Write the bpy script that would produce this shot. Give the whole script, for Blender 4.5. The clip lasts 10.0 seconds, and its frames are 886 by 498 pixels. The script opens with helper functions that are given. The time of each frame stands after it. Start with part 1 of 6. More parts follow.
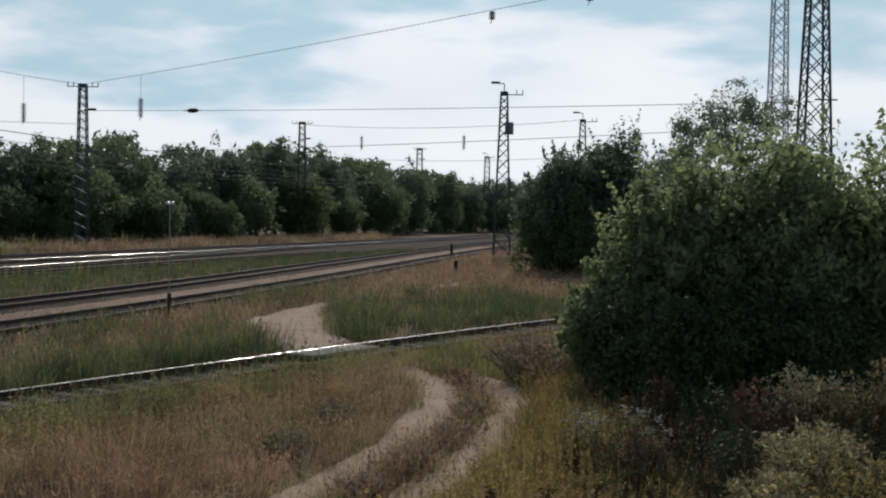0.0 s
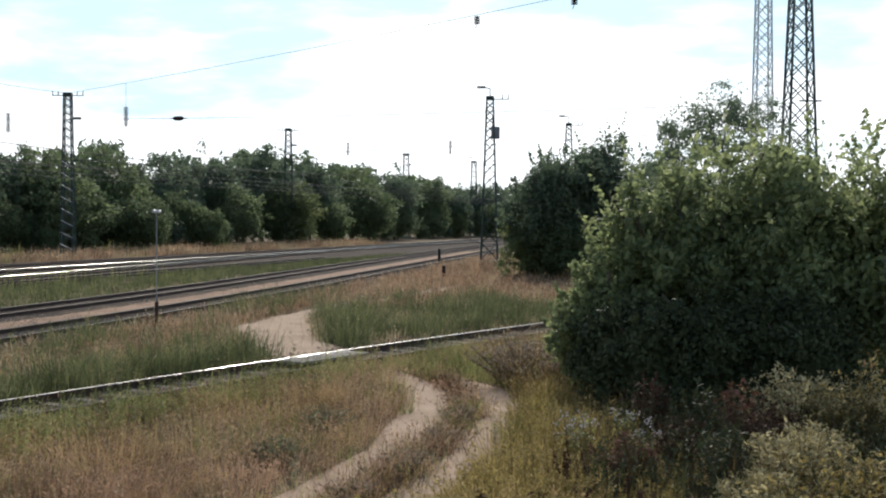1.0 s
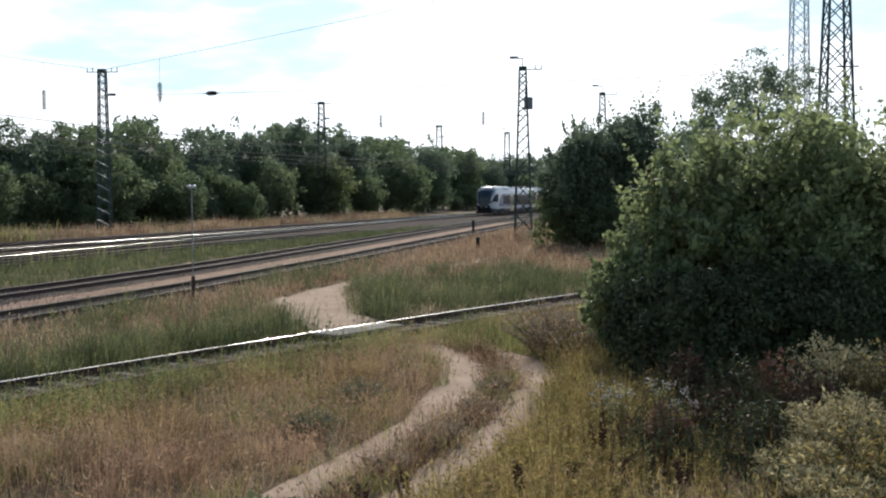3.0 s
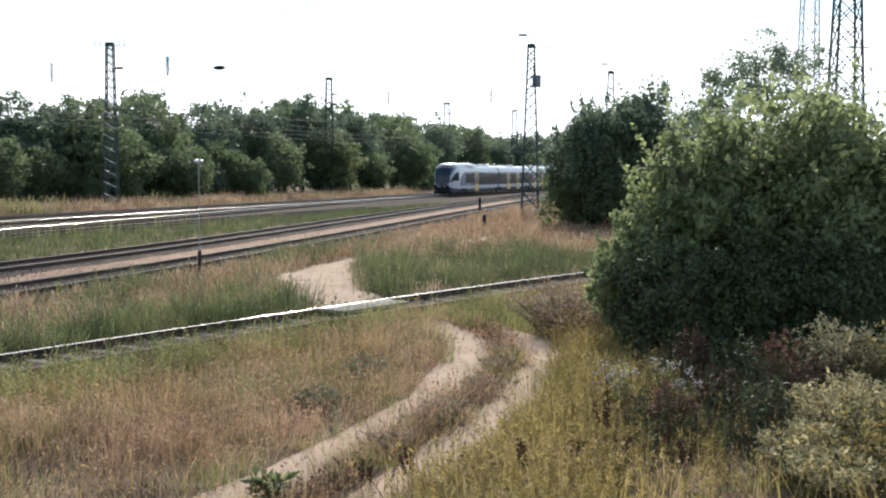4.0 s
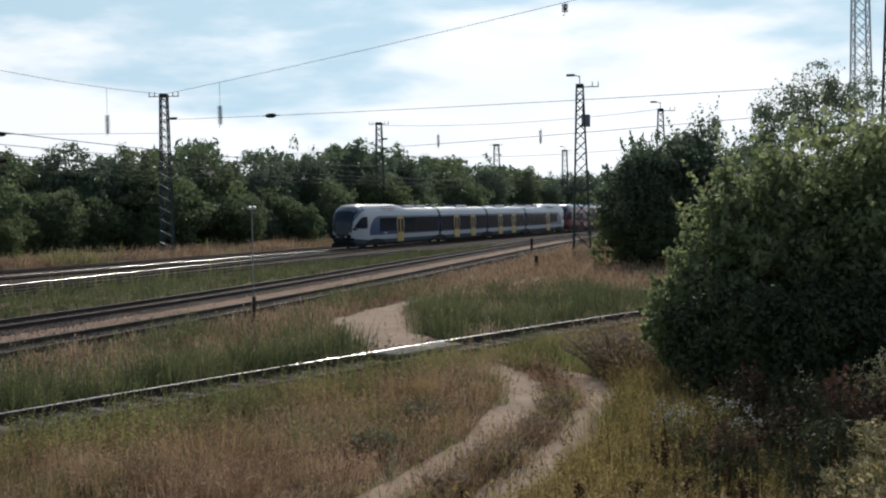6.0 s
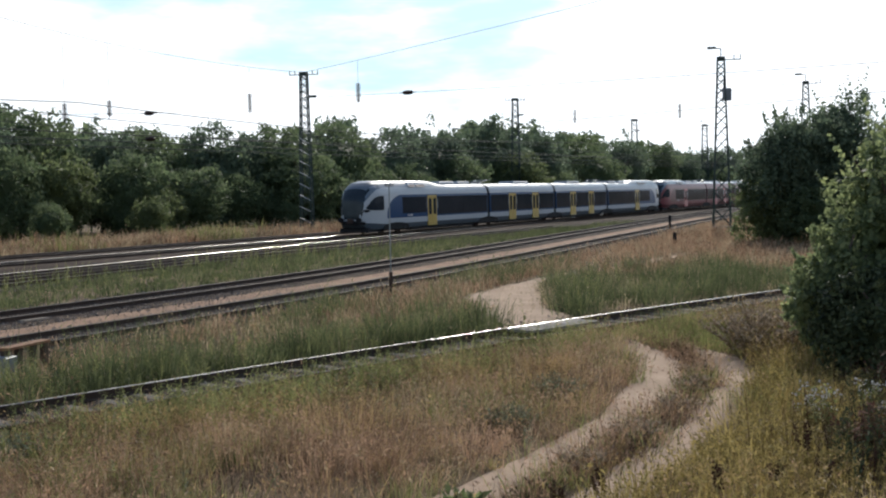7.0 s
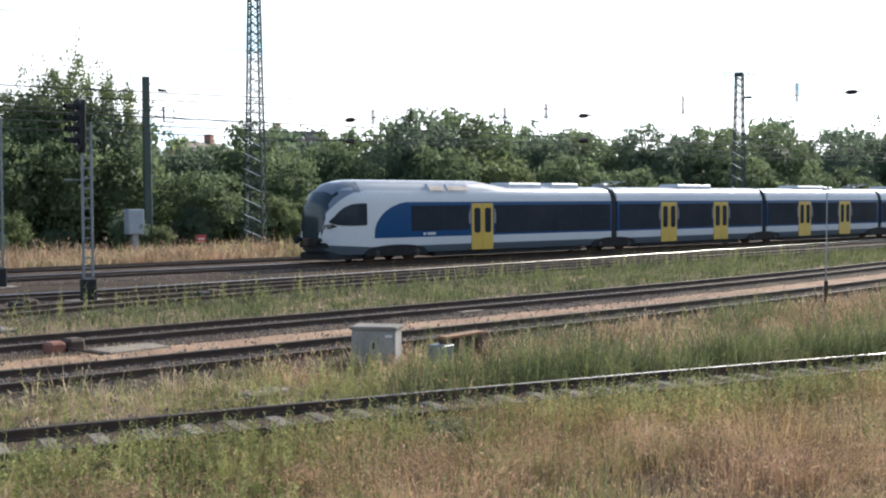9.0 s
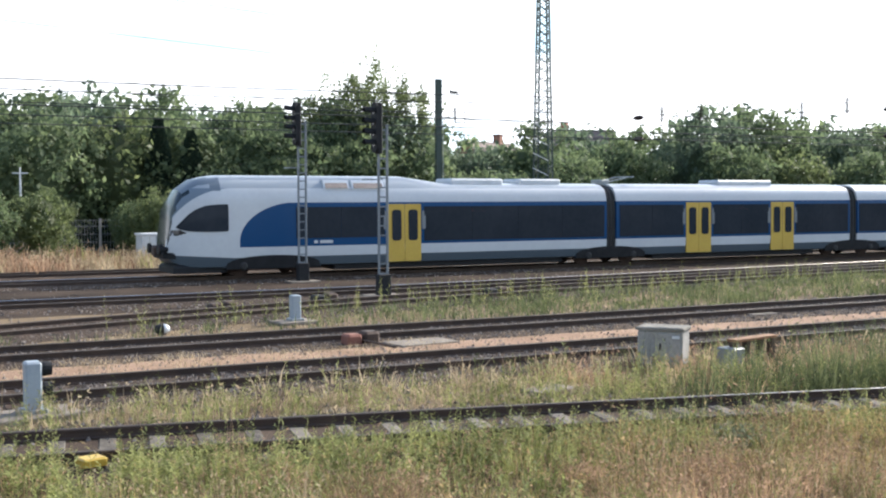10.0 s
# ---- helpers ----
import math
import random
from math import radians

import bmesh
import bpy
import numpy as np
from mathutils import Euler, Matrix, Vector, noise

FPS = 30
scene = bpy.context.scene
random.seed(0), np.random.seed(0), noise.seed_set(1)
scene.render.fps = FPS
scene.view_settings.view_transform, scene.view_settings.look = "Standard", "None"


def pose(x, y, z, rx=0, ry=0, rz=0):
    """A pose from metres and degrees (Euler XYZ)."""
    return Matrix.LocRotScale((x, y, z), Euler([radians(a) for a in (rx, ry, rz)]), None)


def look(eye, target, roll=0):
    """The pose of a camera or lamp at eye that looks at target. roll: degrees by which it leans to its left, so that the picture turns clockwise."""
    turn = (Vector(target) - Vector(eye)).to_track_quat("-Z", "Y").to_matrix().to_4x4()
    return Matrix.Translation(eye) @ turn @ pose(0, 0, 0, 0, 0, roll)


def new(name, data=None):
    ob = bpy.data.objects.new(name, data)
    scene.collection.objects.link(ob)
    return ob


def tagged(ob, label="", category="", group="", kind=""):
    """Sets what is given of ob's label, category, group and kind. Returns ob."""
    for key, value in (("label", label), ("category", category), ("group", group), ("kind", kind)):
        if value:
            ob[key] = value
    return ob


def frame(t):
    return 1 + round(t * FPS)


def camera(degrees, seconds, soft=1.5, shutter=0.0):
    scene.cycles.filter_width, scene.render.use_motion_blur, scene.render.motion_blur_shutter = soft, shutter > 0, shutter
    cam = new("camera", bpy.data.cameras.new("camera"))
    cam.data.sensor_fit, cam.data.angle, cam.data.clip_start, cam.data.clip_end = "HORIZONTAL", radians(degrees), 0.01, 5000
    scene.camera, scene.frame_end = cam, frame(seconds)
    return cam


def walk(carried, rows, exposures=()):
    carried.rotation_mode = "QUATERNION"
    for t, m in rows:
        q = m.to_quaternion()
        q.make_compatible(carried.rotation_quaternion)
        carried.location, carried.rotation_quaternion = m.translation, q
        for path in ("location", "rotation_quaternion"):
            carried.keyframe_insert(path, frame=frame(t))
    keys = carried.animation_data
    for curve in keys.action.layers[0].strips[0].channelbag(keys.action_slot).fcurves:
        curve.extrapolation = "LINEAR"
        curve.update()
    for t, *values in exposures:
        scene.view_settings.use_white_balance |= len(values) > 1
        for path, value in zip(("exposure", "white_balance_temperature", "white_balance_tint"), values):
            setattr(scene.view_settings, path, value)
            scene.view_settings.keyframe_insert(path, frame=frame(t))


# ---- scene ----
# World: y runs along the tracks away from the viewer, x to the right, rail heads at z = 0.2.
cam = camera(41.34, 10.0, soft=2.1)
EYE = (0.0, 0.0, 3.25)


def aim(yaw, pitch, roll):
    return Matrix.Translation(EYE) @ pose(0, 0, 0, 0, 0, yaw + 17.0) @ pose(0, 0, 0, 90 + pitch) @ pose(0, 0, 0, 0, 0, roll)


PATH = [
    (0.0, 0.00, -1.61, 0.93), (0.5, 0.92, -2.07, 0.90), (0.9, 1.03, -3.17, 0.42), (1.0, -0.60, -1.36, 0.26),
    (1.5, 0.99, -1.84, -0.08), (2.0, 0.86, -2.58, -0.33), (2.2, 0.89, -2.33, -0.47), (3.3, 1.11, -3.35, -0.47),
    (3.5, 0.32, -3.96, 0.05), (4.0, 1.37, -3.84, 0.21), (4.5, 3.28, -2.22, -0.50), (5.0, 3.48, -2.17, -1.37),
    (6.3, 4.36, -1.76, -0.74), (6.5, 6.07, -2.16, -1.05), (7.0, 10.54, -2.81, -1.11), (7.5, 13.84, -2.98, -0.90),
    (8.0, 20.19, -2.86, -0.34), (8.5, 26.22, -2.59, -0.10), (9.0, 31.21, -2.49, -0.10), (9.5, 34.80, -2.81, -1.28),
    (9.7, 37.36, -2.75, -0.95), (9.8, 39.60, -2.67, -0.65), (10.0, 45.13, -2.52, -0.15)]
walk(cam, [(t, aim(a, b, c)) for t, a, b, c in PATH], exposures=[
    (0.0, -0.68, 6200, 10), (0.5, 0.13, 6300, 10), (1.0, 0.1, 6300, 10), (1.5, -0.42, 6200, 10), (2.0, -0.22, 6200, 10), (3.5, 0.42, 6170, 10), (4.0, 0.74, 6170, 10), (4.5, 0.3, 6170, 10),
    (5.0, -0.2, 6250, 10), (6.5, -0.42, 6200, 10), (7.0, 0.04, 6180, 10), (8.0, 0.46, 6180, 10), (9.0, 0.88, 6200, 10), (9.5, 1.08, 6200, 10), (10.0, 1.22, 6220, 10)])

# ---- light ----
SUN_AZ, SUN_EL = 14.0, 31.0
world = bpy.data.worlds.new("world")
scene.world = world
world.use_nodes = True
wn = world.node_tree
sky = wn.nodes.new("ShaderNodeTexSky")
sky.sky_type = "NISHITA"
sky.sun_disc = False
sky.sun_elevation = radians(SUN_EL)
sky.sun_rotation = radians(-SUN_AZ)
sky.dust_density = 2.5
wn.links.new(sky.outputs["Color"], wn.nodes["Background"].inputs["Color"])
wn.nodes["Background"].inputs["Strength"].default_value = 0.15
sun = new("sun", bpy.data.lights.new("sun", "SUN"))
sun.data.energy, sun.data.angle, sun.data.color = 3.7, radians(0.6), (1.0, 0.93, 0.82)
sd = Vector((-math.sin(radians(SUN_AZ)) * math.cos(radians(SUN_EL)), math.cos(radians(SUN_AZ)) * math.cos(radians(SUN_EL)), math.sin(radians(SUN_EL))))
sun.matrix_world = look(sd * 100, (0, 0, 0))


def cloud_backdrop():
    """Bright thin cloud with pale blue gaps round the whole horizon, far beyond everything."""
    m = bpy.data.materials.new("hazy_cloudy_sky")
    m.use_nodes = True
    nt = m.node_tree
    nt.nodes.remove(nt.nodes["Principled BSDF"])
    em = nt.nodes.new("ShaderNodeEmission")
    tc, mp = nt.nodes.new("ShaderNodeTexCoord"), nt.nodes.new("ShaderNodeMapping")
    mp.inputs["Scale"].default_value = (0.0011, 0.0011, 0.0042)
    nt.links.new(tc.outputs["Object"], mp.inputs["Vector"])
    n1, n2 = nt.nodes.new("ShaderNodeTexNoise"), nt.nodes.new("ShaderNodeTexNoise")
    n1.inputs["Scale"].default_value, n1.inputs["Detail"].default_value, n1.inputs["Roughness"].default_value = 2.2, 9, 0.52
    n2.inputs["Scale"].default_value, n2.inputs["Detail"].default_value = 0.9, 3
    for n in (n1, n2):
        nt.links.new(mp.outputs["Vector"], n.inputs["Vector"])
    sp, zr = nt.nodes.new("ShaderNodeSeparateXYZ"), nt.nodes.new("ShaderNodeMapRange")
    nt.links.new(tc.outputs["Object"], sp.inputs[0])
    nt.links.new(sp.outputs["Z"], zr.inputs["Value"])
    zr.inputs["From Min"].default_value, zr.inputs["From Max"].default_value = 100.0, 460.0
    zr.inputs["To Min"].default_value, zr.inputs["To Max"].default_value = 0.22, -0.08
    ad = nt.nodes.new("ShaderNodeMath")
    nt.links.new(n1.outputs["Fac"], ad.inputs[0])
    nt.links.new(zr.outputs["Result"], ad.inputs[1])
    cv = nt.nodes.new("ShaderNodeMapRange")
    cv.interpolation_type = "SMOOTHSTEP"
    cv.inputs["From Min"].default_value, cv.inputs["From Max"].default_value = 0.40, 0.64
    nt.links.new(ad.outputs[0], cv.inputs["Value"])
    shade = nt.nodes.new("ShaderNodeMix")
    shade.data_type = "RGBA"
    shade.inputs["A"].default_value, shade.inputs["B"].default_value = (1.02, 1.04, 1.05, 1), (0.86, 0.90, 0.94, 1)
    sh = nt.nodes.new("ShaderNodeMapRange")
    sh.inputs["From Min"].default_value, sh.inputs["From Max"].default_value = 0.52, 0.72
    nt.links.new(n2.outputs["Fac"], sh.inputs["Value"])
    nt.links.new(sh.outputs["Result"], shade.inputs["Factor"])
    mix = nt.nodes.new("ShaderNodeMix")
    mix.data_type = "RGBA"
    mix.inputs["A"].default_value = (0.55, 0.73, 0.83, 1)
    nt.links.new(cv.outputs["Result"], mix.inputs["Factor"])
    nt.links.new(shade.outputs["Result"], mix.inputs["B"])
    nt.links.new(mix.outputs["Result"], em.inputs["Color"])
    nv, dt = nt.nodes.new("ShaderNodeVectorMath"), nt.nodes.new("ShaderNodeVectorMath")
    nv.operation, dt.operation = "NORMALIZE", "DOT_PRODUCT"
    nt.links.new(tc.outputs["Object"], nv.inputs[0])
    nt.links.new(nv.outputs["Vector"], dt.inputs[0])
    dt.inputs[1].default_value = (-math.sin(radians(SUN_AZ)), math.cos(radians(SUN_AZ)), 0.0)
    glow = nt.nodes.new("ShaderNodeMapRange")
    glow.inputs["From Min"].default_value, glow.inputs["From Max"].default_value = 0.3, 1.0
    glow.inputs["To Min"].default_value, glow.inputs["To Max"].default_value = 0.75, 1.4
    nt.links.new(dt.outputs["Value"], glow.inputs["Value"])
    nt.links.new(glow.outputs["Result"], em.inputs["Strength"])
    nt.links.new(em.outputs["Emission"], nt.nodes["Material Output"].inputs["Surface"])
    me, k = bpy.data.meshes.new("backdrop"), 72
    v = [(2200 * math.cos(2 * math.pi * i / k), 2200 * math.sin(2 * math.pi * i / k), z) for z in (-60, 980) for i in range(k)]
    me.from_pydata(v, [], [((i + 1) % k, i, k + i, k + (i + 1) % k) for i in range(k)])
    me.materials.append(m)
    return tagged(new("backdrop", me), "bright hazy sky with thin white cloud", "sky", kind="structure")


cloud_backdrop()


# ---- materials ----
def mat(name, a, b, scale=3.0, fine=40.0, rough=0.8, metal=0.0, bump=0.2, island=False, translucent=0.0, piece=False, gloss=0.5, tight=1.0, single=0.55):
    """Two colours mixed at two scales of noise, with fine relief."""
    m = bpy.data.materials.new(name)
    m.use_nodes = True
    nt = m.node_tree
    p = nt.nodes["Principled BSDF"]
    tc = nt.nodes.new("ShaderNodeTexCoord")
    big, small = nt.nodes.new("ShaderNodeTexNoise"), nt.nodes.new("ShaderNodeTexNoise")
    for n, sc, det in ((big, scale, 4), (small, fine, 3)):
        n.inputs["Scale"].default_value = sc
        n.inputs["Detail"].default_value = det
        nt.links.new(tc.outputs["Object"], n.inputs["Vector"])
    add = nt.nodes.new("ShaderNodeMath")
    add.operation = "MULTIPLY_ADD"
    nt.links.new(small.outputs["Fac"], add.inputs[0])
    add.inputs[1].default_value = 0.5
    nt.links.new(big.outputs["Fac"], add.inputs[2])
    fac = add.outputs[0]
    if island or piece:
        ge = nt.nodes.new("ShaderNodeNewGeometry") if island else nt.nodes.new("ShaderNodeObjectInfo")
        mx = nt.nodes.new("ShaderNodeMath")
        mx.operation = "MULTIPLY_ADD"
        nt.links.new(ge.outputs["Random Per Island" if island else "Random"], mx.inputs[0])
        mx.inputs[1].default_value = single
        nt.links.new(fac, mx.inputs[2])
        ad = nt.nodes.new("ShaderNodeMath")
        ad.operation = "SUBTRACT"
        nt.links.new(mx.outputs[0], ad.inputs[0])
        ad.inputs[1].default_value = single / 2
        fac = ad.outputs[0]
    ramp = nt.nodes.new("ShaderNodeMapRange")
    ramp.inputs["From Min"].default_value, ramp.inputs["From Max"].default_value = 0.75 - 0.3 * tight, 0.75 + 0.3 * tight
    nt.links.new(fac, ramp.inputs["Value"])
    mix = nt.nodes.new("ShaderNodeMix")
    mix.data_type = "RGBA"
    mix.inputs["A"].default_value, mix.inputs["B"].default_value = (*a, 1), (*b, 1)
    nt.links.new(ramp.outputs["Result"], mix.inputs["Factor"])
    nt.links.new(mix.outputs["Result"], p.inputs["Base Color"])
    p.inputs["Roughness"].default_value, p.inputs["Metallic"].default_value = rough, metal
    p.inputs["Specular IOR Level"].default_value = gloss
    if bump:
        bp = nt.nodes.new("ShaderNodeBump")
        bp.inputs["Strength"].default_value, bp.inputs["Distance"].default_value = bump, 0.02
        nt.links.new(small.outputs["Fac"], bp.inputs["Height"])
        nt.links.new(bp.outputs["Normal"], p.inputs["Normal"])
    if translucent:
        tr, ms = nt.nodes.new("ShaderNodeBsdfTranslucent"), nt.nodes.new("ShaderNodeMixShader")
        nt.links.new(mix.outputs["Result"], tr.inputs["Color"])
        ms.inputs["Fac"].default_value = translucent
        nt.links.new(p.outputs["BSDF"], ms.inputs[1])
        nt.links.new(tr.outputs["BSDF"], ms.inputs[2])
        nt.links.new(ms.outputs["Shader"], nt.nodes["Material Output"].inputs["Surface"])
    return m


M_STEEL = mat("dull_rail_head", (0.055, 0.045, 0.04), (0.13, 0.115, 0.10), 2, 60, 0.7, 0.0, 0.03, gloss=0.12)
M_BRIGHT = mat("polished_rail_steel", (0.30, 0.295, 0.285), (0.52, 0.515, 0.505), 2, 60, 0.16, 1.0, 0.0)


def glint_head():
    """Rail head painted dark, then bright and polished further along, to place the glint."""
    m = mat("glint_rail_steel", (0.30, 0.295, 0.285), (0.52, 0.515, 0.505), 2, 60, 0.16, 1.0, 0.0)
    nt = m.node_tree
    p = nt.nodes["Principled BSDF"]
    tc, sp, mr = nt.nodes.new("ShaderNodeTexCoord"), nt.nodes.new("ShaderNodeSeparateXYZ"), nt.nodes.new("ShaderNodeMapRange")
    nt.links.new(tc.outputs["Object"], sp.inputs[0])
    nt.links.new(sp.outputs["Y"], mr.inputs["Value"])
    mr.inputs["From Min"].default_value, mr.inputs["From Max"].default_value = 10.0, 17.0
    mx = nt.nodes.new("ShaderNodeMix")
    mx.data_type = "RGBA"
    mx.inputs["A"].default_value = (0.06, 0.045, 0.038, 1)
    nt.links.new(p.inputs["Base Color"].links[0].from_socket, mx.inputs["B"])
    nt.links.new(mr.outputs["Result"], mx.inputs["Factor"])
    nt.links.new(mx.outputs["Result"], p.inputs["Base Color"])
    nt.links.new(mr.outputs["Result"], p.inputs["Metallic"])
    ro = nt.nodes.new("ShaderNodeMapRange")
    ro.inputs["To Min"].default_value, ro.inputs["To Max"].default_value = 0.75, 0.16
    nt.links.new(mr.outputs["Result"], ro.inputs["Value"])
    nt.links.new(ro.outputs["Result"], p.inputs["Roughness"])
    return m


M_GLINT = glint_head()
M_RUST = mat("rusty_rail_steel", (0.035, 0.024, 0.02), (0.075, 0.045, 0.032), 3, 50, 0.85, 0.0, 0.3)
M_WOOD = mat("tarred_timber", (0.022, 0.017, 0.014), (0.065, 0.046, 0.036), 4, 60, 0.95, 0, 0.5, piece=True, gloss=0.12)
M_CONC = mat("weathered_concrete", (0.17, 0.16, 0.14), (0.34, 0.32, 0.29), 2.5, 30, 0.95, 0, 0.3, piece=True, gloss=0.12)
M_SLEEPER = mat("dusty_concrete_sleeper", (0.08, 0.07, 0.058), (0.22, 0.195, 0.165), 3, 30, 0.95, 0, 0.3, piece=True, gloss=0.15)
M_BALLAST = mat("dirty_ballast", (0.026, 0.019, 0.015), (0.10, 0.074, 0.056), 0.7, 22, 1.0, 0, 1.0, gloss=0.08)
M_STONE = mat("ballast_stone", (0.07, 0.056, 0.05), (0.26, 0.225, 0.20), 3, 30, 0.95, 0, 0.3, island=True, gloss=0.15)
M_SAND = mat("trodden_sand", (0.30, 0.22, 0.155), (0.44, 0.33, 0.24), 0.9, 12, 1.0, 0, 0.6, gloss=0.1)
M_GRIT = mat("oily_gravel", (0.02, 0.015, 0.012), (0.072, 0.052, 0.039), 0.5, 20, 1.0, 0, 0.9, gloss=0.08)
M_SAND2 = mat("brown_sandy_grit", (0.19, 0.12, 0.08), (0.33, 0.225, 0.155), 0.9, 14, 1.0, 0, 0.7, gloss=0.1)
M_GREENSTEEL = mat("dark_green_painted_steel", (0.018, 0.035, 0.03), (0.035, 0.06, 0.05), 1.5, 30, 0.6, 0, 0.1)
M_GREYSTEEL = mat("galvanised_steel", (0.20, 0.22, 0.23), (0.33, 0.35, 0.36), 2, 30, 0.5, 0.4, 0.1)
M_PALESTEEL = mat("pale_painted_steel", (0.42, 0.44, 0.46), (0.58, 0.6, 0.62), 2, 30, 0.5, 0, 0.05)
M_DARK = mat("black_painted_metal", (0.008, 0.009, 0.011), (0.02, 0.021, 0.024), 3, 40, 0.7, 0, 0.1, gloss=0.25)
M_WIRE = mat("oxidised_copper_wire", (0.03, 0.035, 0.035), (0.06, 0.065, 0.065), 3, 40, 0.8, 0.0, 0, gloss=0.1)
M_PORC = mat("brown_porcelain", (0.022, 0.014, 0.012), (0.045, 0.028, 0.024), 3, 40, 0.6, 0, 0, gloss=0.15)
M_BARK = mat("grey_brown_bark", (0.06, 0.045, 0.035), (0.14, 0.11, 0.085), 4, 30, 0.95, 0, 0.8)
M_LEAF = mat("deep_green_leaf", (0.10, 0.14, 0.072), (0.19, 0.235, 0.118), 0.35, 3, 0.6, 0, 0, island=True, translucent=0.6, gloss=0.25)
M_BUSH = mat("walnut_green_leaf", (0.15, 0.19, 0.095), (0.34, 0.385, 0.175), 0.8, 4, 0.55, 0, 0, island=True, translucent=0.6, gloss=0.35)
M_LEAF2 = mat("light_green_leaf", (0.10, 0.13, 0.055), (0.19, 0.225, 0.10), 0.35, 3, 0.55, 0, 0, island=True, translucent=0.6, gloss=0.35)
M_LEAF3 = mat("blue_green_leaf", (0.10, 0.14, 0.092), (0.185, 0.235, 0.145), 0.35, 3, 0.6, 0, 0, island=True, translucent=0.6, gloss=0.3)
M_DRY = mat("dry_straw", (0.15, 0.092, 0.058), (0.58, 0.39, 0.255), 1.1, 5, 0.85, 0, 0, island=True, translucent=0.35, gloss=0.2, tight=0.62, single=0.3)
M_GOLD = mat("golden_straw", (0.18, 0.128, 0.056), (0.60, 0.44, 0.215), 1.1, 5, 0.85, 0, 0, island=True, translucent=0.35, gloss=0.2, tight=0.62, single=0.3)
M_PALE = mat("bleached_straw", (0.22, 0.165, 0.10), (0.62, 0.50, 0.33), 1.1, 5, 0.85, 0, 0, island=True, translucent=0.35, gloss=0.2, tight=0.62, single=0.3)
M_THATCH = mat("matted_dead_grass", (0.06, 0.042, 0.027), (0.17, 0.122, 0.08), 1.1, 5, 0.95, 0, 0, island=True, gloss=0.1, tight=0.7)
M_GRASS = mat("green_grass_blade", (0.105, 0.122, 0.04), (0.39, 0.39, 0.155), 1.0, 5, 0.7, 0, 0, island=True, translucent=0.38, gloss=0.25, tight=0.65, single=0.35)
M_REED = mat("dark_reedy_grass", (0.05, 0.068, 0.03), (0.21, 0.23, 0.105), 1.0, 5, 0.7, 0, 0, island=True, translucent=0.38, gloss=0.25, tight=0.65, single=0.35)
M_LIME = mat("fresh_green_herb", (0.15, 0.175, 0.055), (0.42, 0.44, 0.17), 1.0, 5, 0.65, 0, 0, island=True, translucent=0.45, gloss=0.25, tight=0.7, single=0.4)
M_WEED = mat("yellow_green_weed", (0.17, 0.135, 0.045), (0.5, 0.395, 0.15), 0.9, 5, 0.75, 0, 0, island=True, translucent=0.35, gloss=0.25, tight=0.7)
# leaf green darkened to carry the shade at the foot of the bushes
M_SHADED_LEAF = mat("shaded_leaf", (0.028, 0.04, 0.02), (0.09, 0.11, 0.05), 0.6, 4, 0.7, 0, 0, island=True, translucent=0.25, gloss=0.2)
M_WHITE = mat("white_train_paint", (0.60, 0.62, 0.64), (0.70, 0.72, 0.74), 0.4, 6, 0.3, 0, 0)
M_SKIRT = mat("grey_skirt_paint", (0.12, 0.14, 0.16), (0.19, 0.21, 0.23), 0.8, 10, 0.5, 0, 0.05)
M_GLASS = mat("tinted_glazing", (0.022, 0.028, 0.037), (0.036, 0.043, 0.054), 0.6, 5, 0.08, 0, 0, gloss=0.05)
M_YELLOW = mat("yellow_door_paint", (0.46, 0.295, 0.04), (0.55, 0.37, 0.055), 0.8, 9, 0.4, 0, 0)
M_RED = mat("red_train_paint", (0.36, 0.04, 0.05), (0.46, 0.06, 0.07), 0.6, 6, 0.35, 0, 0)
M_SAGE = mat("grey_green_herb", (0.15, 0.165, 0.10), (0.27, 0.29, 0.19), 0.5, 4, 0.85, 0, 0, island=True, translucent=0.25, gloss=0.2)
M_PALEWEED = mat("pale_seeding_weed", (0.40, 0.35, 0.18), (0.66, 0.58, 0.34), 0.5, 4, 0.85, 0, 0, island=True, translucent=0.35, gloss=0.2)
M_DEAD = mat("dead_twig", (0.26, 0.20, 0.14), (0.48, 0.385, 0.28), 0.5, 4, 0.9, 0, 0, island=True, translucent=0.2, gloss=0.15)
M_RUSSET = mat("russet_seed", (0.05, 0.025, 0.018), (0.12, 0.06, 0.04), 0.5, 4, 0.9, 0, 0, island=True, gloss=0.15)
M_REDWEED = mat("reddish_dry_weed", (0.10, 0.05, 0.035), (0.23, 0.125, 0.085), 0.5, 4, 0.9, 0, 0, island=True, translucent=0.2, gloss=0.15)
M_STEM = mat("dry_stem", (0.12, 0.09, 0.05), (0.22, 0.17, 0.09), 1, 6, 0.9, 0, 0, island=True, gloss=0.2)
M_FLOWER = mat("white_flower", (0.66, 0.60, 0.58), (0.82, 0.78, 0.74), 1, 6, 0.8, 0, 0, island=True, translucent=0.3, gloss=0.2)
M_STAINED = mat("stained_grey_concrete", (0.18, 0.175, 0.165), (0.34, 0.33, 0.315), 2.2, 25, 0.85, 0, 0.25)
M_BLUEGREY = mat("blue_grey_paint", (0.22, 0.26, 0.30), (0.32, 0.36, 0.40), 2, 25, 0.55, 0, 0.1)
M_ORANGE = mat("orange_rust", (0.15, 0.07, 0.035), (0.27, 0.14, 0.07), 3, 30, 0.9, 0, 0.3)
M_REDRUST = mat("red_brown_rust", (0.14, 0.055, 0.04), (0.24, 0.10, 0.07), 3, 30, 0.9, 0, 0.3)
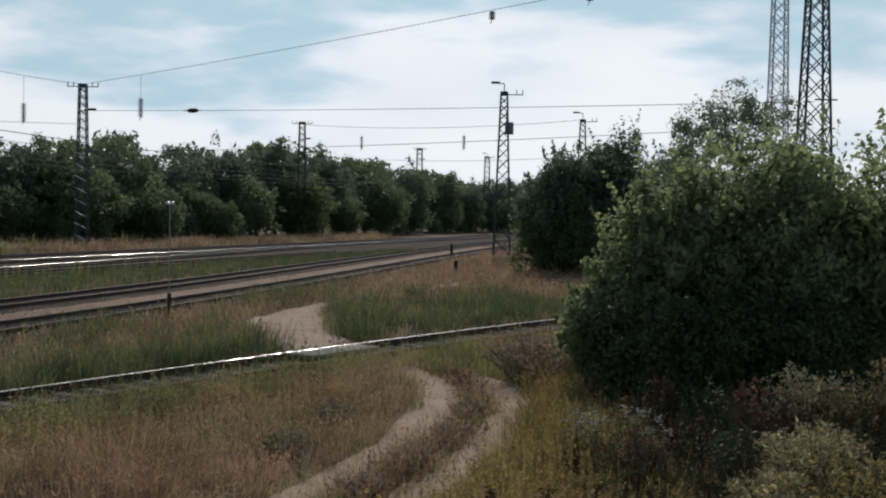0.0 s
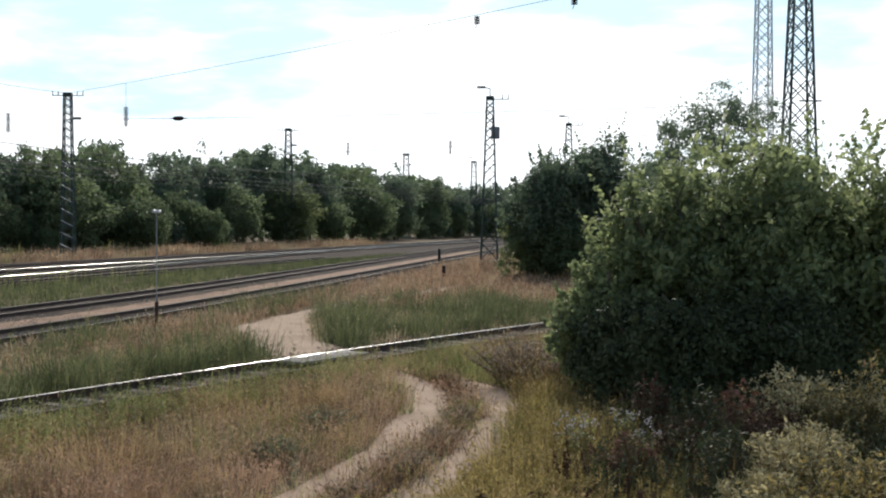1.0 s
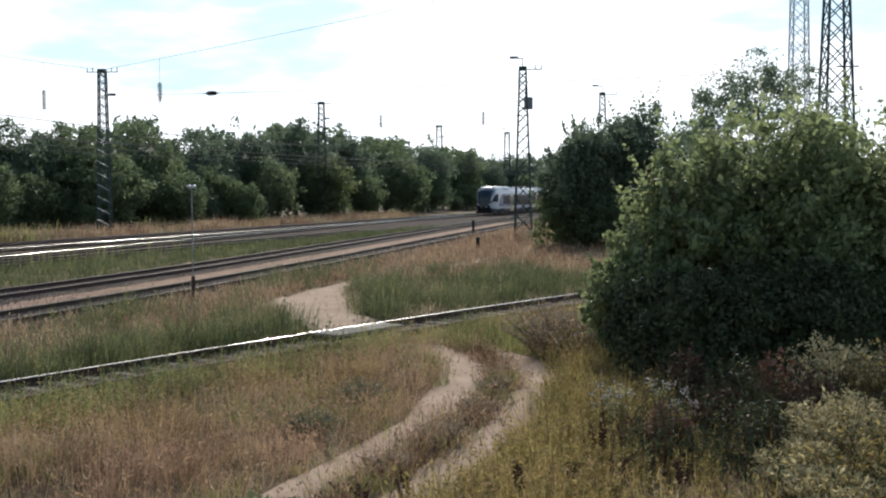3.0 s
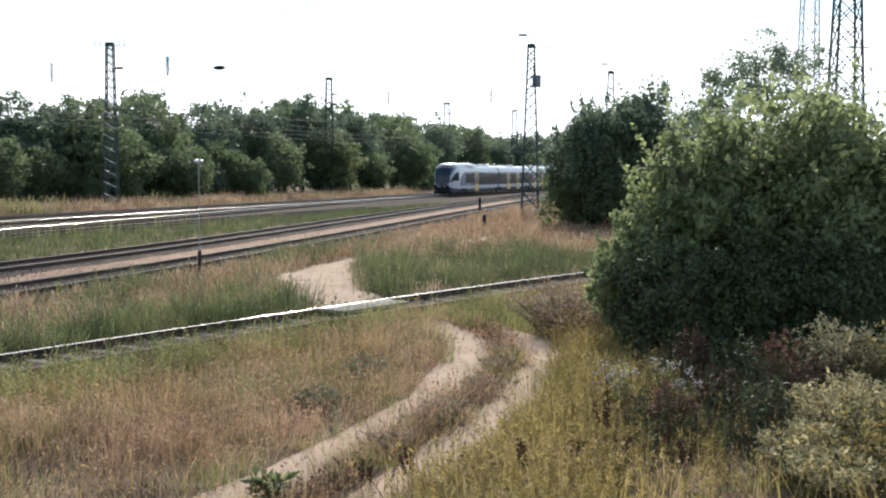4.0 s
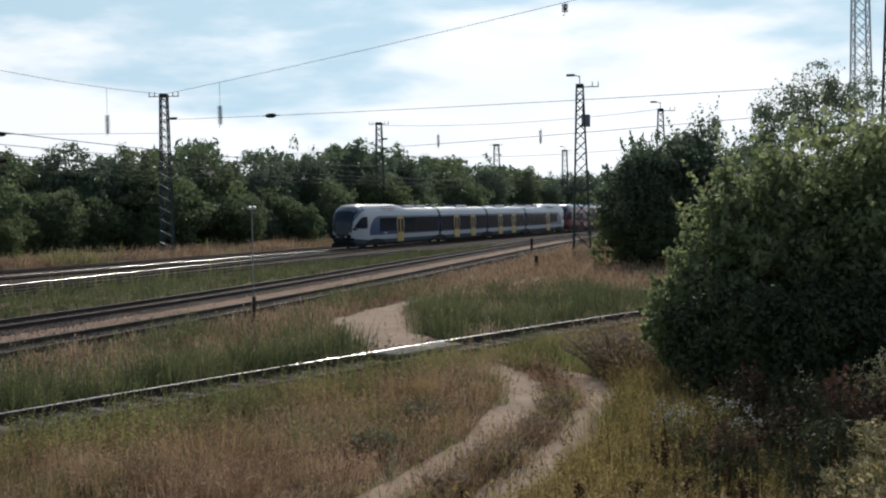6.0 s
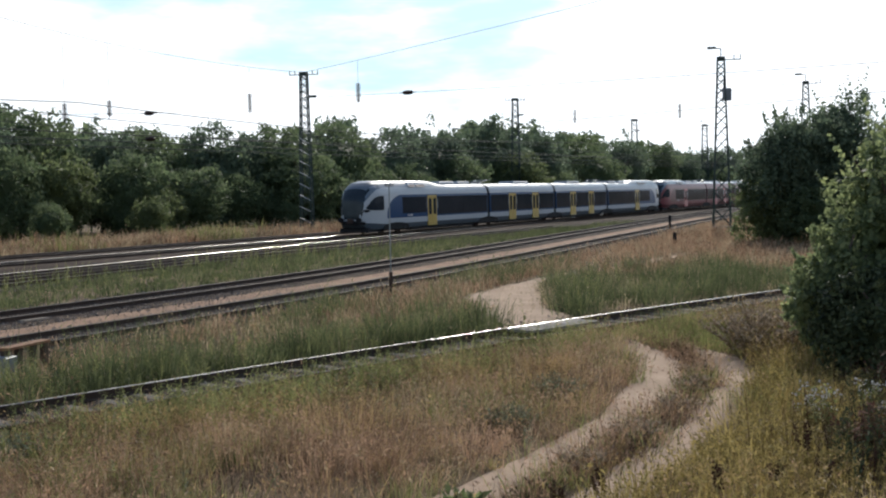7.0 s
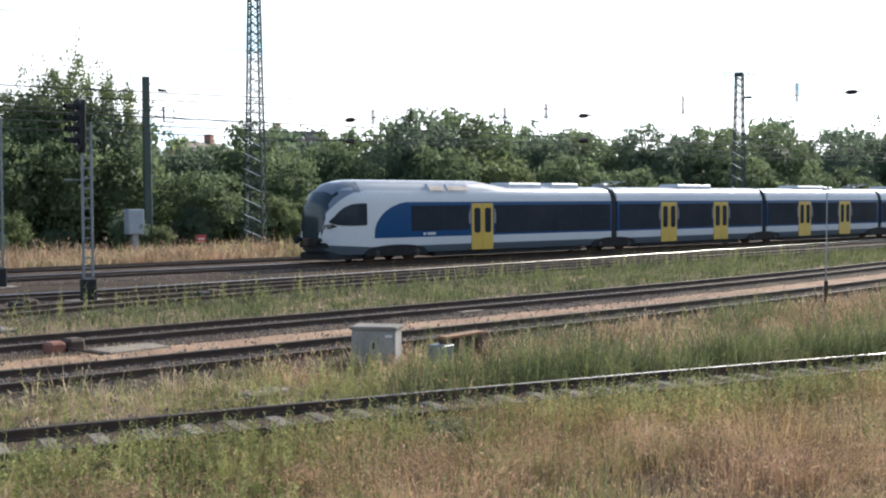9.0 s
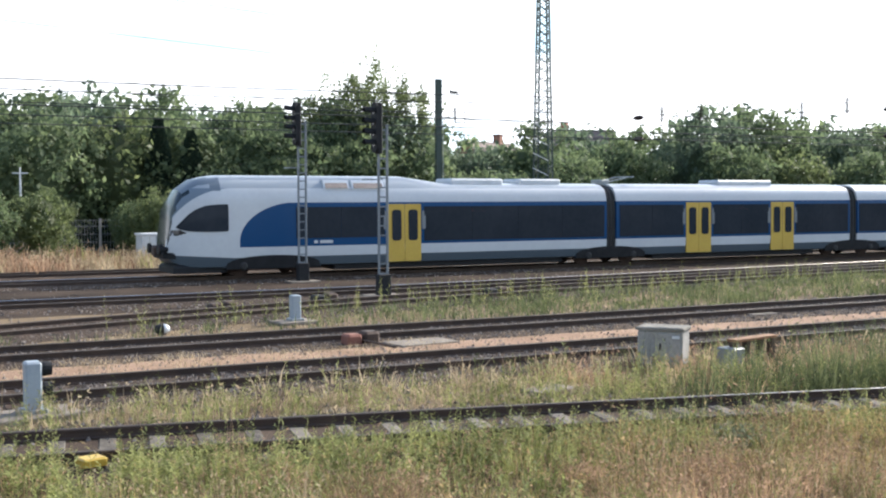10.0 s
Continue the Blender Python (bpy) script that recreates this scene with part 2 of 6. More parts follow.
M_TILE = mat("weathered_roof_tile", (0.13, 0.10, 0.09), (0.22, 0.17, 0.15), 1, 12, 0.9, 0, 0.5)
M_BRICK = mat("old_brick", (0.22, 0.10, 0.07), (0.34, 0.17, 0.12), 2, 14, 0.9, 0, 0.4)
M_STUCCO = mat("red_brown_stucco", (0.27, 0.15, 0.11), (0.36, 0.21, 0.16), 0.6, 10, 0.9, 0, 0.2)
M_STUCCO2 = mat("grey_stucco", (0.30, 0.28, 0.25), (0.42, 0.40, 0.36), 0.6, 10, 0.9, 0, 0.2)
M_BELLOWS = mat("black_rubber_bellows", (0.012, 0.012, 0.014), (0.03, 0.03, 0.03), 2, 40, 0.8, 0, 0.3)


# ---- building blocks ----
class MB:
    """Gathers vertices and faces of one mesh."""

    def __init__(self):
        self.v, self.f, self.m = [], [], []

    def add(self, v, f, m=0):
        o = len(self.v)
        self.v += [tuple(p) for p in v]
        self.f += [tuple(i + o for i in q) for q in f]
        self.m += [m] * len(f)

    def box(self, a, b, m=0, bev=0.0):
        (x0, y0, z0), (x1, y1, z1) = a, b
        if bev:
            c = bev
            prof = [(x0 + c, y0), (x1 - c, y0), (x1, y0 + c), (x1, y1 - c), (x1 - c, y1), (x0 + c, y1), (x0, y1 - c), (x0, y0 + c)]
            ins = [(x0 + c, y0 + c), (x1 - c, y0 + c), (x1 - c, y0 + c), (x1 - c, y1 - c), (x1 - c, y1 - c), (x0 + c, y1 - c), (x0 + c, y1 - c), (x0 + c, y0 + c)]
            v = [(*p, z0) for p in prof] + [(*p, z1 - c) for p in prof] + [(*p, z1) for p in ins]
            f = [(i, (i + 1) % 8, 8 + (i + 1) % 8, 8 + i) for i in range(8)] + [(8 + i, 8 + (i + 1) % 8, 16 + (i + 1) % 8, 16 + i) for i in range(8)]
            f += [(16, 17, 19, 21), tuple(reversed(range(8)))]
            self.add(v, f, m)
            return
        v = [(x0, y0, z0), (x1, y0, z0), (x1, y1, z0), (x0, y1, z0), (x0, y0, z1), (x1, y0, z1), (x1, y1, z1), (x0, y1, z1)]
        self.add(v, [(0, 3, 2, 1), (4, 5, 6, 7), (0, 1, 5, 4), (1, 2, 6, 5), (2, 3, 7, 6), (3, 0, 4, 7)], m)

    def bar(self, a, b, r, m=0, sides=4, r2=None):
        a, b = Vector(a), Vector(b)
        d = b - a
        if d.length < 1e-6:
            return
        q = d.to_track_quat("Z", "Y").to_matrix()
        r2 = r if r2 is None else r2
        v = []
        for c, rr in ((a, r), (b, r2)):
            for i in range(sides):
                t = 2 * math.pi * (i + 0.5) / sides
                v.append(c + q @ Vector((math.cos(t) * rr, math.sin(t) * rr, 0)))
        f = [(i, (i + 1) % sides, sides + (i + 1) % sides, sides + i) for i in range(sides)]
        f += [tuple(reversed(range(sides))), tuple(range(sides, 2 * sides))]
        self.add(v, f, m)

    def lathe(self, c, prof, m=0, sides=10, axis="z"):
        v, f = [], []
        for r, h in prof:
            for i in range(sides):
                t = 2 * math.pi * i / sides
                p = (r * math.cos(t), r * math.sin(t), h)
                if axis == "x":
                    p = (p[2], p[0], p[1])
                if axis == "y":
                    p = (p[0], p[2], p[1])
                v.append((c[0] + p[0], c[1] + p[1], c[2] + p[2]))
        for k in range(len(prof) - 1):
            for i in range(sides):
                f.append((k * sides + i, k * sides + (i + 1) % sides, (k + 1) * sides + (i + 1) % sides, (k + 1) * sides + i))
        f += [tuple(reversed(range(sides))), tuple(range((len(prof) - 1) * sides, len(prof) * sides))]
        self.add(v, f, m)

    def mesh(self, name, mats, smooth=False):
        me = bpy.data.meshes.new(name)
        me.from_pydata(self.v, [], self.f)
        for x in (mats if isinstance(mats, (list, tuple)) else [mats]):
            me.materials.append(x)
        me.polygons.foreach_set("material_index", self.m)
        if smooth:
            me.shade_smooth()
        me.update()
        return me


def thing(name, label, category, at=None, group="", kind=""):
    ob = tagged(new(name), label, category, group, kind)
    if at is not None:
        ob.matrix_world = at
    return ob


def part(name, mb, mats, parent, label="", smooth=False):
    ob = new(name, mb.mesh(name, mats, smooth))
    ob.parent = parent
    return tagged(ob, label)


def solo(name, mb, mats, label, category, at=None, kind="", group="", smooth=False):
    ob = new(name, mb.mesh(name, mats, smooth))
    if at is not None:
        ob.matrix_world = at
    return tagged(ob, label, category, group, kind)


# ---- ground ----
def bend(rows, s):
    """A smooth line through rows of (distance along, offset)."""
    xs, ys = [r[0] for r in rows], [r[1] for r in rows]
    return sum(float(np.interp(s + d, xs, ys)) for d in (-8, -4, 0, 4, 8)) / 5


LINE_B = [(-60, 20.0), (26, 20.0), (33, 20.35), (42, 21.1), (51, 22.0), (63, 23.4), (82, 25.6), (106, 28.3), (300, 48.0)]
LINE_C = [(-60, 24.9), (28, 24.9), (36, 25.2), (45, 25.95), (55, 27.1), (66, 28.5), (82, 30.4), (104, 33.0), (133, 36.2), (300, 53.0)]


def track_a(s):
    return 15.78 - 0.1885 * s - (0.0024 * s * s if s > 0 else 0)


def track_b(s):
    return bend(LINE_B, s)


def track_c(s):
    return bend(LINE_C, s)


def track_d(s):
    return 36.9 - 7.8 * math.exp(-(s - 3) / 22)


def track_e(s):
    return 36.3 + (0.09 * (s - 18) if s > 18 else 0)


def track_f(s):
    return 45.0


def track_g(s):
    return 50.3


# wheel ruts: distance along, offset, half width
RUT_L = [(7, 5.7, 0.25), (11.8, 5.42, 0.24), (14.2, 5.3, 0.25), (15.8, 5.36, 0.3), (18.0, 5.62, 0.4), (19.5, 5.9, 0.42), (21.0, 6.5, 0.36), (22.5, 7.25, 0.36), (24.0, 8.4, 0.25), (25.6, 9.7, 0.2)]
RUT_R = [(7, 4.35, 0.22), (12.0, 4.2, 0.24), (13.5, 4.1, 0.2), (15.3, 4.2, 0.17), (17.0, 4.3, 0.22), (19.2, 4.65, 0.28), (21.6, 5.4, 0.32), (23.1, 6.5, 0.18), (24.8, 7.7, 0.12), (26.6, 9.4, 0.2)]
PATH_L, PATH_R = [r[:2] for r in RUT_L], [r[:2] for r in RUT_R]
HALF_L, HALF_R = [(r[0], r[2]) for r in RUT_L], [(r[0], r[2]) for r in RUT_R]


def along(line, s):
    for (s0, n0), (s1, n1) in zip(line, line[1:]):
        if s0 <= s <= s1:
            return n0 + (n1 - n0) * (s - s0) / (s1 - s0)
    return None


def ground():
    me = MB()
    xs = [-2500, -800, -300, -150] + list(range(-100, 41, 4)) + [80, 200, 800, 2500]
    ys = [-2500, -600, -150, -60] + list(range(-20, 261, 4)) + [400, 800, 2500]
    v = [(x, y, 0.0) for y in ys for x in xs]
    w = len(xs)
    me.add(v, [(j * w + i, j * w + i + 1, (j + 1) * w + i + 1, (j + 1) * w + i) for j in range(len(ys) - 1) for i in range(w - 1)])
    g = mat("dry_soil_and_thatch", (0.085, 0.06, 0.037), (0.21, 0.155, 0.095), 0.25, 9, 1.0, 0, 0.8, gloss=0.1)
    return solo("ground", me, g, "dry earth and thatch under the railway grass", "ground", kind="structure")


ground()


def strip(name, fn, half, z, m, s0, s1, step, label, cat, edge=0.25, rim=0.12):
    """A low bed of uneven width that follows a line over the ground."""
    mb = MB()
    rows = []
    s = s0
    while s <= s1:
        c = fn(s)
        if c is not None:
            hw = half(s) if callable(half) else half
            a = hw + edge * noise.noise((s * 0.6, c, 1.7))
            b = hw + edge * noise.noise((s * 0.6, c, 7.7))
            zz = z + 0.015 * noise.noise((s * 0.9, 3.1, c))
            rows.append([(-(c + a + rim), s, 0.002), (-(c + a), s, zz), (-c, s, zz + 0.01), (-(c - b), s, zz), (-(c - b - rim), s, 0.002)])
        s += step
    v = [p for r in rows for p in r]
    mb.add(v, [(j * 5 + i, j * 5 + i + 1, (j + 1) * 5 + i + 1, (j + 1) * 5 + i) for j in range(len(rows) - 1) for i in range(4)])
    return solo(name, mb, m, label, cat, kind="structure", smooth=True)


TRACKS = [("A", track_a, -12, 60), ("B", track_b, -14, 190), ("C", track_c, -14, 200), ("D", track_d, -14, 92),
          ("E", track_e, -14, 200), ("F", track_f, -16, 320), ("G", track_g, -16, 320)]
for key, fn, s0, s1 in TRACKS:
    strip("ballast_bed", fn, 1.7, 0.035 + 0.004 * "ABCDEFG".index(key), M_BALLAST, s0, s1, 0.5, "dirty dark ballast under a railway track", "ballast", 0.3, 0.3)
strip("gravel_yard", lambda s: 43.2, 9.3, 0.018, M_GRIT, -16, 200, 1.0, "dark oily gravel between the running tracks", "gravel", 0.5, 0.5)
strip("sand_strip", lambda s: (track_b(s) + track_c(s)) / 2 - 0.1, 0.62, 0.045, M_SAND2, -14, 120, 0.5, "bare sandy strip between two tracks", "sand", 0.2, 0.25)
strip("dirt_path", lambda s: along(PATH_L, s), lambda s: along(HALF_L, s), 0.03, M_SAND, 7, 25.5, 0.3, "pale trodden wheel rut of a dirt track", "path", 0.16, 0.12)
strip("dirt_path", lambda s: along(PATH_R, s), lambda s: along(HALF_R, s), 0.033, M_SAND, 7, 26.5, 0.3, "pale trodden wheel rut of a dirt track", "path", 0.16, 0.12)
SAND = [(24.6, 10.8, 0.9), (25.7, 11.2, 0.8), (27.6, 11.9, 1.0), (29.6, 13.3, 0.85), (31.2, 14.4, 1.1), (33, 15.05, 0.95), (34.5, 15.5, 0.65), (36.5, 15.95, 0.35), (39, 16.3, 0.2), (43, 16.4, 0.25), (45.6, 15.75, 0.3), (50.6, 15.6, 0.3), (54, 15.7, 0.12), (57.1, 15.7, 0.08)]


def sand_patch():
    mb, rows = MB(), []
    s = 24.6
    while s < 57:
        k = max(i for i in range(len(SAND) - 1) if SAND[i][0] <= s)
        a, b = SAND[k], SAND[k + 1]
        t = (s - a[0]) / (b[0] - a[0])
        c, h = a[1] + (b[1] - a[1]) * t, a[2] + (b[2] - a[2]) * t
        e, g = 0.3 * noise.noise((s * 0.9, 2, 2)), 0.3 * noise.noise((s * 0.9, 8, 2))
        rows.append([(-(c + h + e + 0.2), s, 0.002), (-(c + h + e), s, 0.04), (-(c - h - g), s, 0.04), (-(c - h - g - 0.2), s, 0.002)])
        s += 0.3
    mb.add([p for r in rows for p in r], [(j * 4 + i, j * 4 + i + 1, (j + 1) * 4 + i + 1, (j + 1) * 4 + i) for j in range(len(rows) - 1) for i in range(3)])
    solo("dirt_path", mb, M_SAND, "pale sandy clearing beyond the crossing planks", "path", kind="structure", smooth=True)


sand_patch()


# ---- tracks ----
RAIL = [(-0.065, 0.0), (0.065, 0.0), (0.065, 0.012), (0.012, 0.03), (0.012, 0.105), (0.036, 0.112)]
RAIL += [(0.036 * math.sin(radians(a)), 0.126 + 0.024 * math.cos(radians(a))) for a in (84, 62, 40, 20, 0, -20, -40, -62, -84)]
RAIL += [(-0.036, 0.112), (-0.012, 0.105), (-0.012, 0.03), (-0.065, 0.012)]


def frame_at(fn, s):
    d = Vector((-(fn(s + 0.5) - fn(s - 0.5)), 1.0, 0)).normalized()
    return Vector((-fn(s), s, 0)), d, Vector((d.y, -d.x, 0))


def rail(parent, fn, off, s0, s1, head):
    mb, k = MB(), len(RAIL)
    steps = int((s1 - s0) / 1.5) + 1
    for i in range(steps + 1):
        c, d, r = frame_at(fn, s0 + (s1 - s0) * i / steps)
        mb.v += [tuple(c + r * (off + a) + Vector((0, 0, 0.05 + b))) for a, b in RAIL]
    for i in range(steps):
        for j in range(k):
            mb.f.append((i * k + j, i * k + (j + 1) % k, (i + 1) * k + (j + 1) % k, (i + 1) * k + j))
            mb.m.append(1 if 7 <= j <= 12 else 0)
    ob = part("rail", mb, [M_RUST, head], parent, "rusty rail with a bright worn head", smooth=True)
    ob.data.set_sharp_from_angle(angle=radians(35))
    return ob


def sleeper_mesh(concrete):
    mb = MB()
    if concrete:
        mb.box((-1.2, -0.13, -0.08), (1.2, 0.13, 0.055), 0, 0.03)
    else:
        mb.box((-1.25, -0.13, -0.08), (1.25, 0.13, 0.052), 0, 0.015)
    return mb.mesh("sleeper", M_SLEEPER if concrete else M_WOOD)


SLEEPERS = {True: sleeper_mesh(True), False: sleeper_mesh(False)}


def track(key, fn, s0, s1):
    concrete = key == "A"
    tr = thing("railway_track", "railway track on pale concrete sleepers, overgrown" if concrete else "railway track on dark timber sleepers in dirty ballast", "track", kind="structure")
    for off in (-0.753, 0.753):
        # bright heads go only on rails where the glare should show
        rail(tr, fn, off, s0, s1, (M_GLINT if key == "A" else M_BRIGHT) if key in "AEF" and off < 0 else M_STEEL)
    return tr


def sleepers(tr, key, fn, s0, s1):
    near = min(s1, 55)
    s, k = max(s0, -8), 0
    far = MB()
    while s < s1:
        c, d, r = frame_at(fn, s)
        m = Matrix.Translation(c) @ Euler((0, 0, math.atan2(d.y, d.x) - math.pi / 2 + random.uniform(-0.02, 0.02))).to_matrix().to_4x4()
        if s < near:
            ob = new("sleeper", SLEEPERS[key == "A"])
            ob.parent = tr
            ob.matrix_basis = m
        else:
            far.add([m @ Vector(p) for p in ((-1.25, -0.13, 0.052), (1.25, -0.13, 0.052), (1.25, 0.13, 0.052), (-1.25, 0.13, 0.052), (-1.25, -0.13, 0), (1.25, -0.13, 0))], [(0, 1, 2, 3), (4, 5, 1, 0)])
        s += 0.62
    if far.f:
        ob = part("far_sleepers", far, M_WOOD, tr)
        ob["kind"] = "stuff"


BUILT = [(track(key, fn, s0, s1), key, fn, s0, s1) for key, fn, s0, s1 in TRACKS]


# ---- lattice masts ----
def lattice_mb(h, wb, wt, leg=0.05, brace=0.022, step=1.0, cross=True, depth=None):
    """Four legs with zigzag or crossed bracing; square in plan, tapered."""
    legs, braces = MB(), MB()
    dk = 1.0 if depth is None else depth

    def corner(i, z):
        w = (wb + (wt - wb) * z / h) / 2
        return Vector(((-w, w, w, -w)[i], dk * (-w, -w, w, w)[i], z))

    for i in range(4):
        legs.bar(corner(i, 0), corner(i, h), leg, 0, 4)
    z, k = 0.3, 0
    while z < h - 0.3:
        w = wb + (wt - wb) * z / h
        dz = max(0.5, w * step)
        z2 = min(h, z + dz)
        for i in range(4):
            j = (i + 1) % 4
            if cross or k % 2 == 0:
                braces.bar(corner(i, z), corner(j, z2), brace, 0, 3)
            if cross or k % 2 == 1:
                braces.bar(corner(j, z), corner(i, z2), brace, 0, 3)
            if not cross:
                braces.bar(corner(i, z2), corner(j, z2), brace, 0, 3)
        z, k = z2, k + 1
    return legs, braces


def insulator(parent, at, length=0.9, axis="z", r=0.075):
    mb = MB()
    prof, k = [], int(length / 0.09)
    for i in range(k):
        h = -length / 2 + length * i / k
        prof += [(0.03, h), (r, h + 0.02), (r, h + 0.045), (0.03, h + 0.065)]
    mb.lathe(at, prof, 0, 8, axis)
    return part("insulator", mb, M_PORC, parent, "brown porcelain insulator string")


def catenary_mast(x, y, h, wb, wt, turn=0.0, arms=True, lamp=False, box=False, mat_=None, group="catenary masts", label=None, step=1.0, pale=False):
    mat_ = mat_ or M_GREENSTEEL
    t = thing("catenary_mast", label or "dark green lattice steel catenary mast beside the tracks", "mast", pose(x, y, 0, 0, 0, turn), group)
    legs, braces = lattice_mb(h, wb, wt, 0.06, 0.03, step)
    part("leg_frame", legs, mat_, t)
    part("bracing", braces, mat_, t)
    # pale bars on one face stand for braces that catch the sun
    if pale:
        z = 0.8
        while z < min(8.5, h * 0.6):
            w = (wb + (wt - wb) * z / h) / 2 + 0.03
            b = MB()
            b.bar((-w, -w, z + 0.5), (w, -w, z), 0.034, 0, 4)
            part("sunlit_brace", b, M_PALESTEEL, t, "pale bar for a sunlit flat brace")
            z += 0.95
    foot = MB()
    foot.box((-wb * 0.75, -wb * 0.75, -0.2), (wb * 0.75, wb * 0.75, 0.25), 0, 0.05)
    part("footing", foot, M_CONC, t, "weathered concrete footing")
    cap = MB()
    cap.box((-wt * 0.6, -wt * 0.6, h - 0.05), (wt * 0.6, wt * 0.6, h + 0.25), 0, 0.03)
    part("cap", cap, mat_, t)
    if arms:
        a = MB()
        a.bar((-1.25, 0, h + 0.02), (1.25, 0, h + 0.02), 0.05)
        for q in (-1.2, -0.75, 0.75, 1.2):
            a.bar((q, 0, h), (q, 0, h + 0.38), 0.045)
        part("crossarm", a, mat_, t)
        b = MB()
        b.bar((0, 0, h - 1.9), (1.1, 0, h - 1.75), 0.05)
        b.lathe((0.75, 0, h - 1.8), [(0.05, -0.3), (0.11, -0.25), (0.11, 0.25), (0.05, 0.3)], 0, 8, "x")
        part("bracket", b, mat_, t)
    if lamp:
        a = MB()
        a.bar((0, 0, h + 0.2), (0, 0, h + 0.85), 0.05)
        a.bar((0, 0, h + 0.85), (-0.9, 0, h + 0.95), 0.05)
        a.box((-1.0, -0.14, h + 0.86), (-0.35, 0.14, h + 1.02), 0, 0.03)
        part("lamp_arm", a, mat_, t)
        b = MB()
        b.bar((0, 0, h + 0.02), (1.45, 0, h + 0.02), 0.05)
        for q in (0.95, 1.4):
            b.bar((q, 0, h), (q, 0, h + 0.4), 0.045)
        part("crossarm", b, mat_, t)
    if box:
        a = MB()
        a.box((0.1, -0.35, h - 3.0), (0.75, 0.35, h - 2.1), 0, 0.04)
        a.bar((0.2, 0, h - 2.1), (0.2, 0, h - 1.2), 0.05)
        part("transformer_box", a, M_SKIRT, t, "dark grey equipment box")
    return t


M1 = (-55.8, 82.4, 13.2)
catenary_mast(M1[0], M1[1], 13.2, 1.0, 0.55, 20, pale=True)
catenary_mast(-59.1, 133.3, 14.3, 1.2, 0.65, 15)
catenary_mast(-68.7, 208.8, 15.6, 1.6, 0.9, 10)
catenary_mast(-61.4, 230.5, 15.2, 1.5, 0.9, 5, arms=False, lamp=True)
catenary_mast(-57, 330, 15.2, 1.6, 0.9, 0)
catenary_mast(-70, 360, 15.2, 1.6, 0.9, 0)
catenary_mast(-22.1, 87.7, 12.6, 1.3, 0.5, 12, arms=False, lamp=True, box=True)
catenary_mast(-21.5, 118, 13.0, 1.4, 0.5, 12, arms=False, lamp=True)
LAT = (-63.3, 40.7)
catenary_mast(LAT[0], LAT[1], 21.0, 1.15, 0.42, 40, arms=False, label="tall green lattice steel mast beside the tracks", step=0.8, pale=True)


def tower(x, y, h, wb, wt, turn, m, label, leg, brace):
    t = thing("lattice_tower", label, "tower", pose(x, y, 0, 0, 0, turn))
    legs, braces = lattice_mb(h, wb, wt, leg, brace, 1.0)
    part("leg_frame", legs, m, t)
    part("bracing", braces, m, t)
    foot = MB()
    foot.box((-wb * 0.7, -wb * 0.7, -0.2), (wb * 0.7, wb * 0.7, 0.3), 0, 0.05)
    part("footing", foot, M_CONC, t, "weathered concrete footing")
    arm = MB()
    arm.bar((0, 0, 9.2), (1.1, 0, 9.2), 0.05)
    part("side_arm", arm, m, t)
    return t


def at_azimuth(az, d):
    """A place by its bearing, in degrees to the left of the first heading, and its distance."""
    a = radians(az + 17.0)
    return -math.sin(a) * d, math.cos(a) * d


TW = at_azimuth(-17.4, 60)
tower(TW[0], TW[1], 24, 1.75, 0.2, 17, M_GREENSTEEL, "tall dark green lattice steel tower behind the trees", 0.065, 0.035)
T2 = at_azimuth(-15.75, 110)
tower(T2[0], T2[1], 42, 1.9, 0.55, 17, M_PALESTEEL, "slender pale lattice radio tower far behind the trees", 0.07, 0.04)


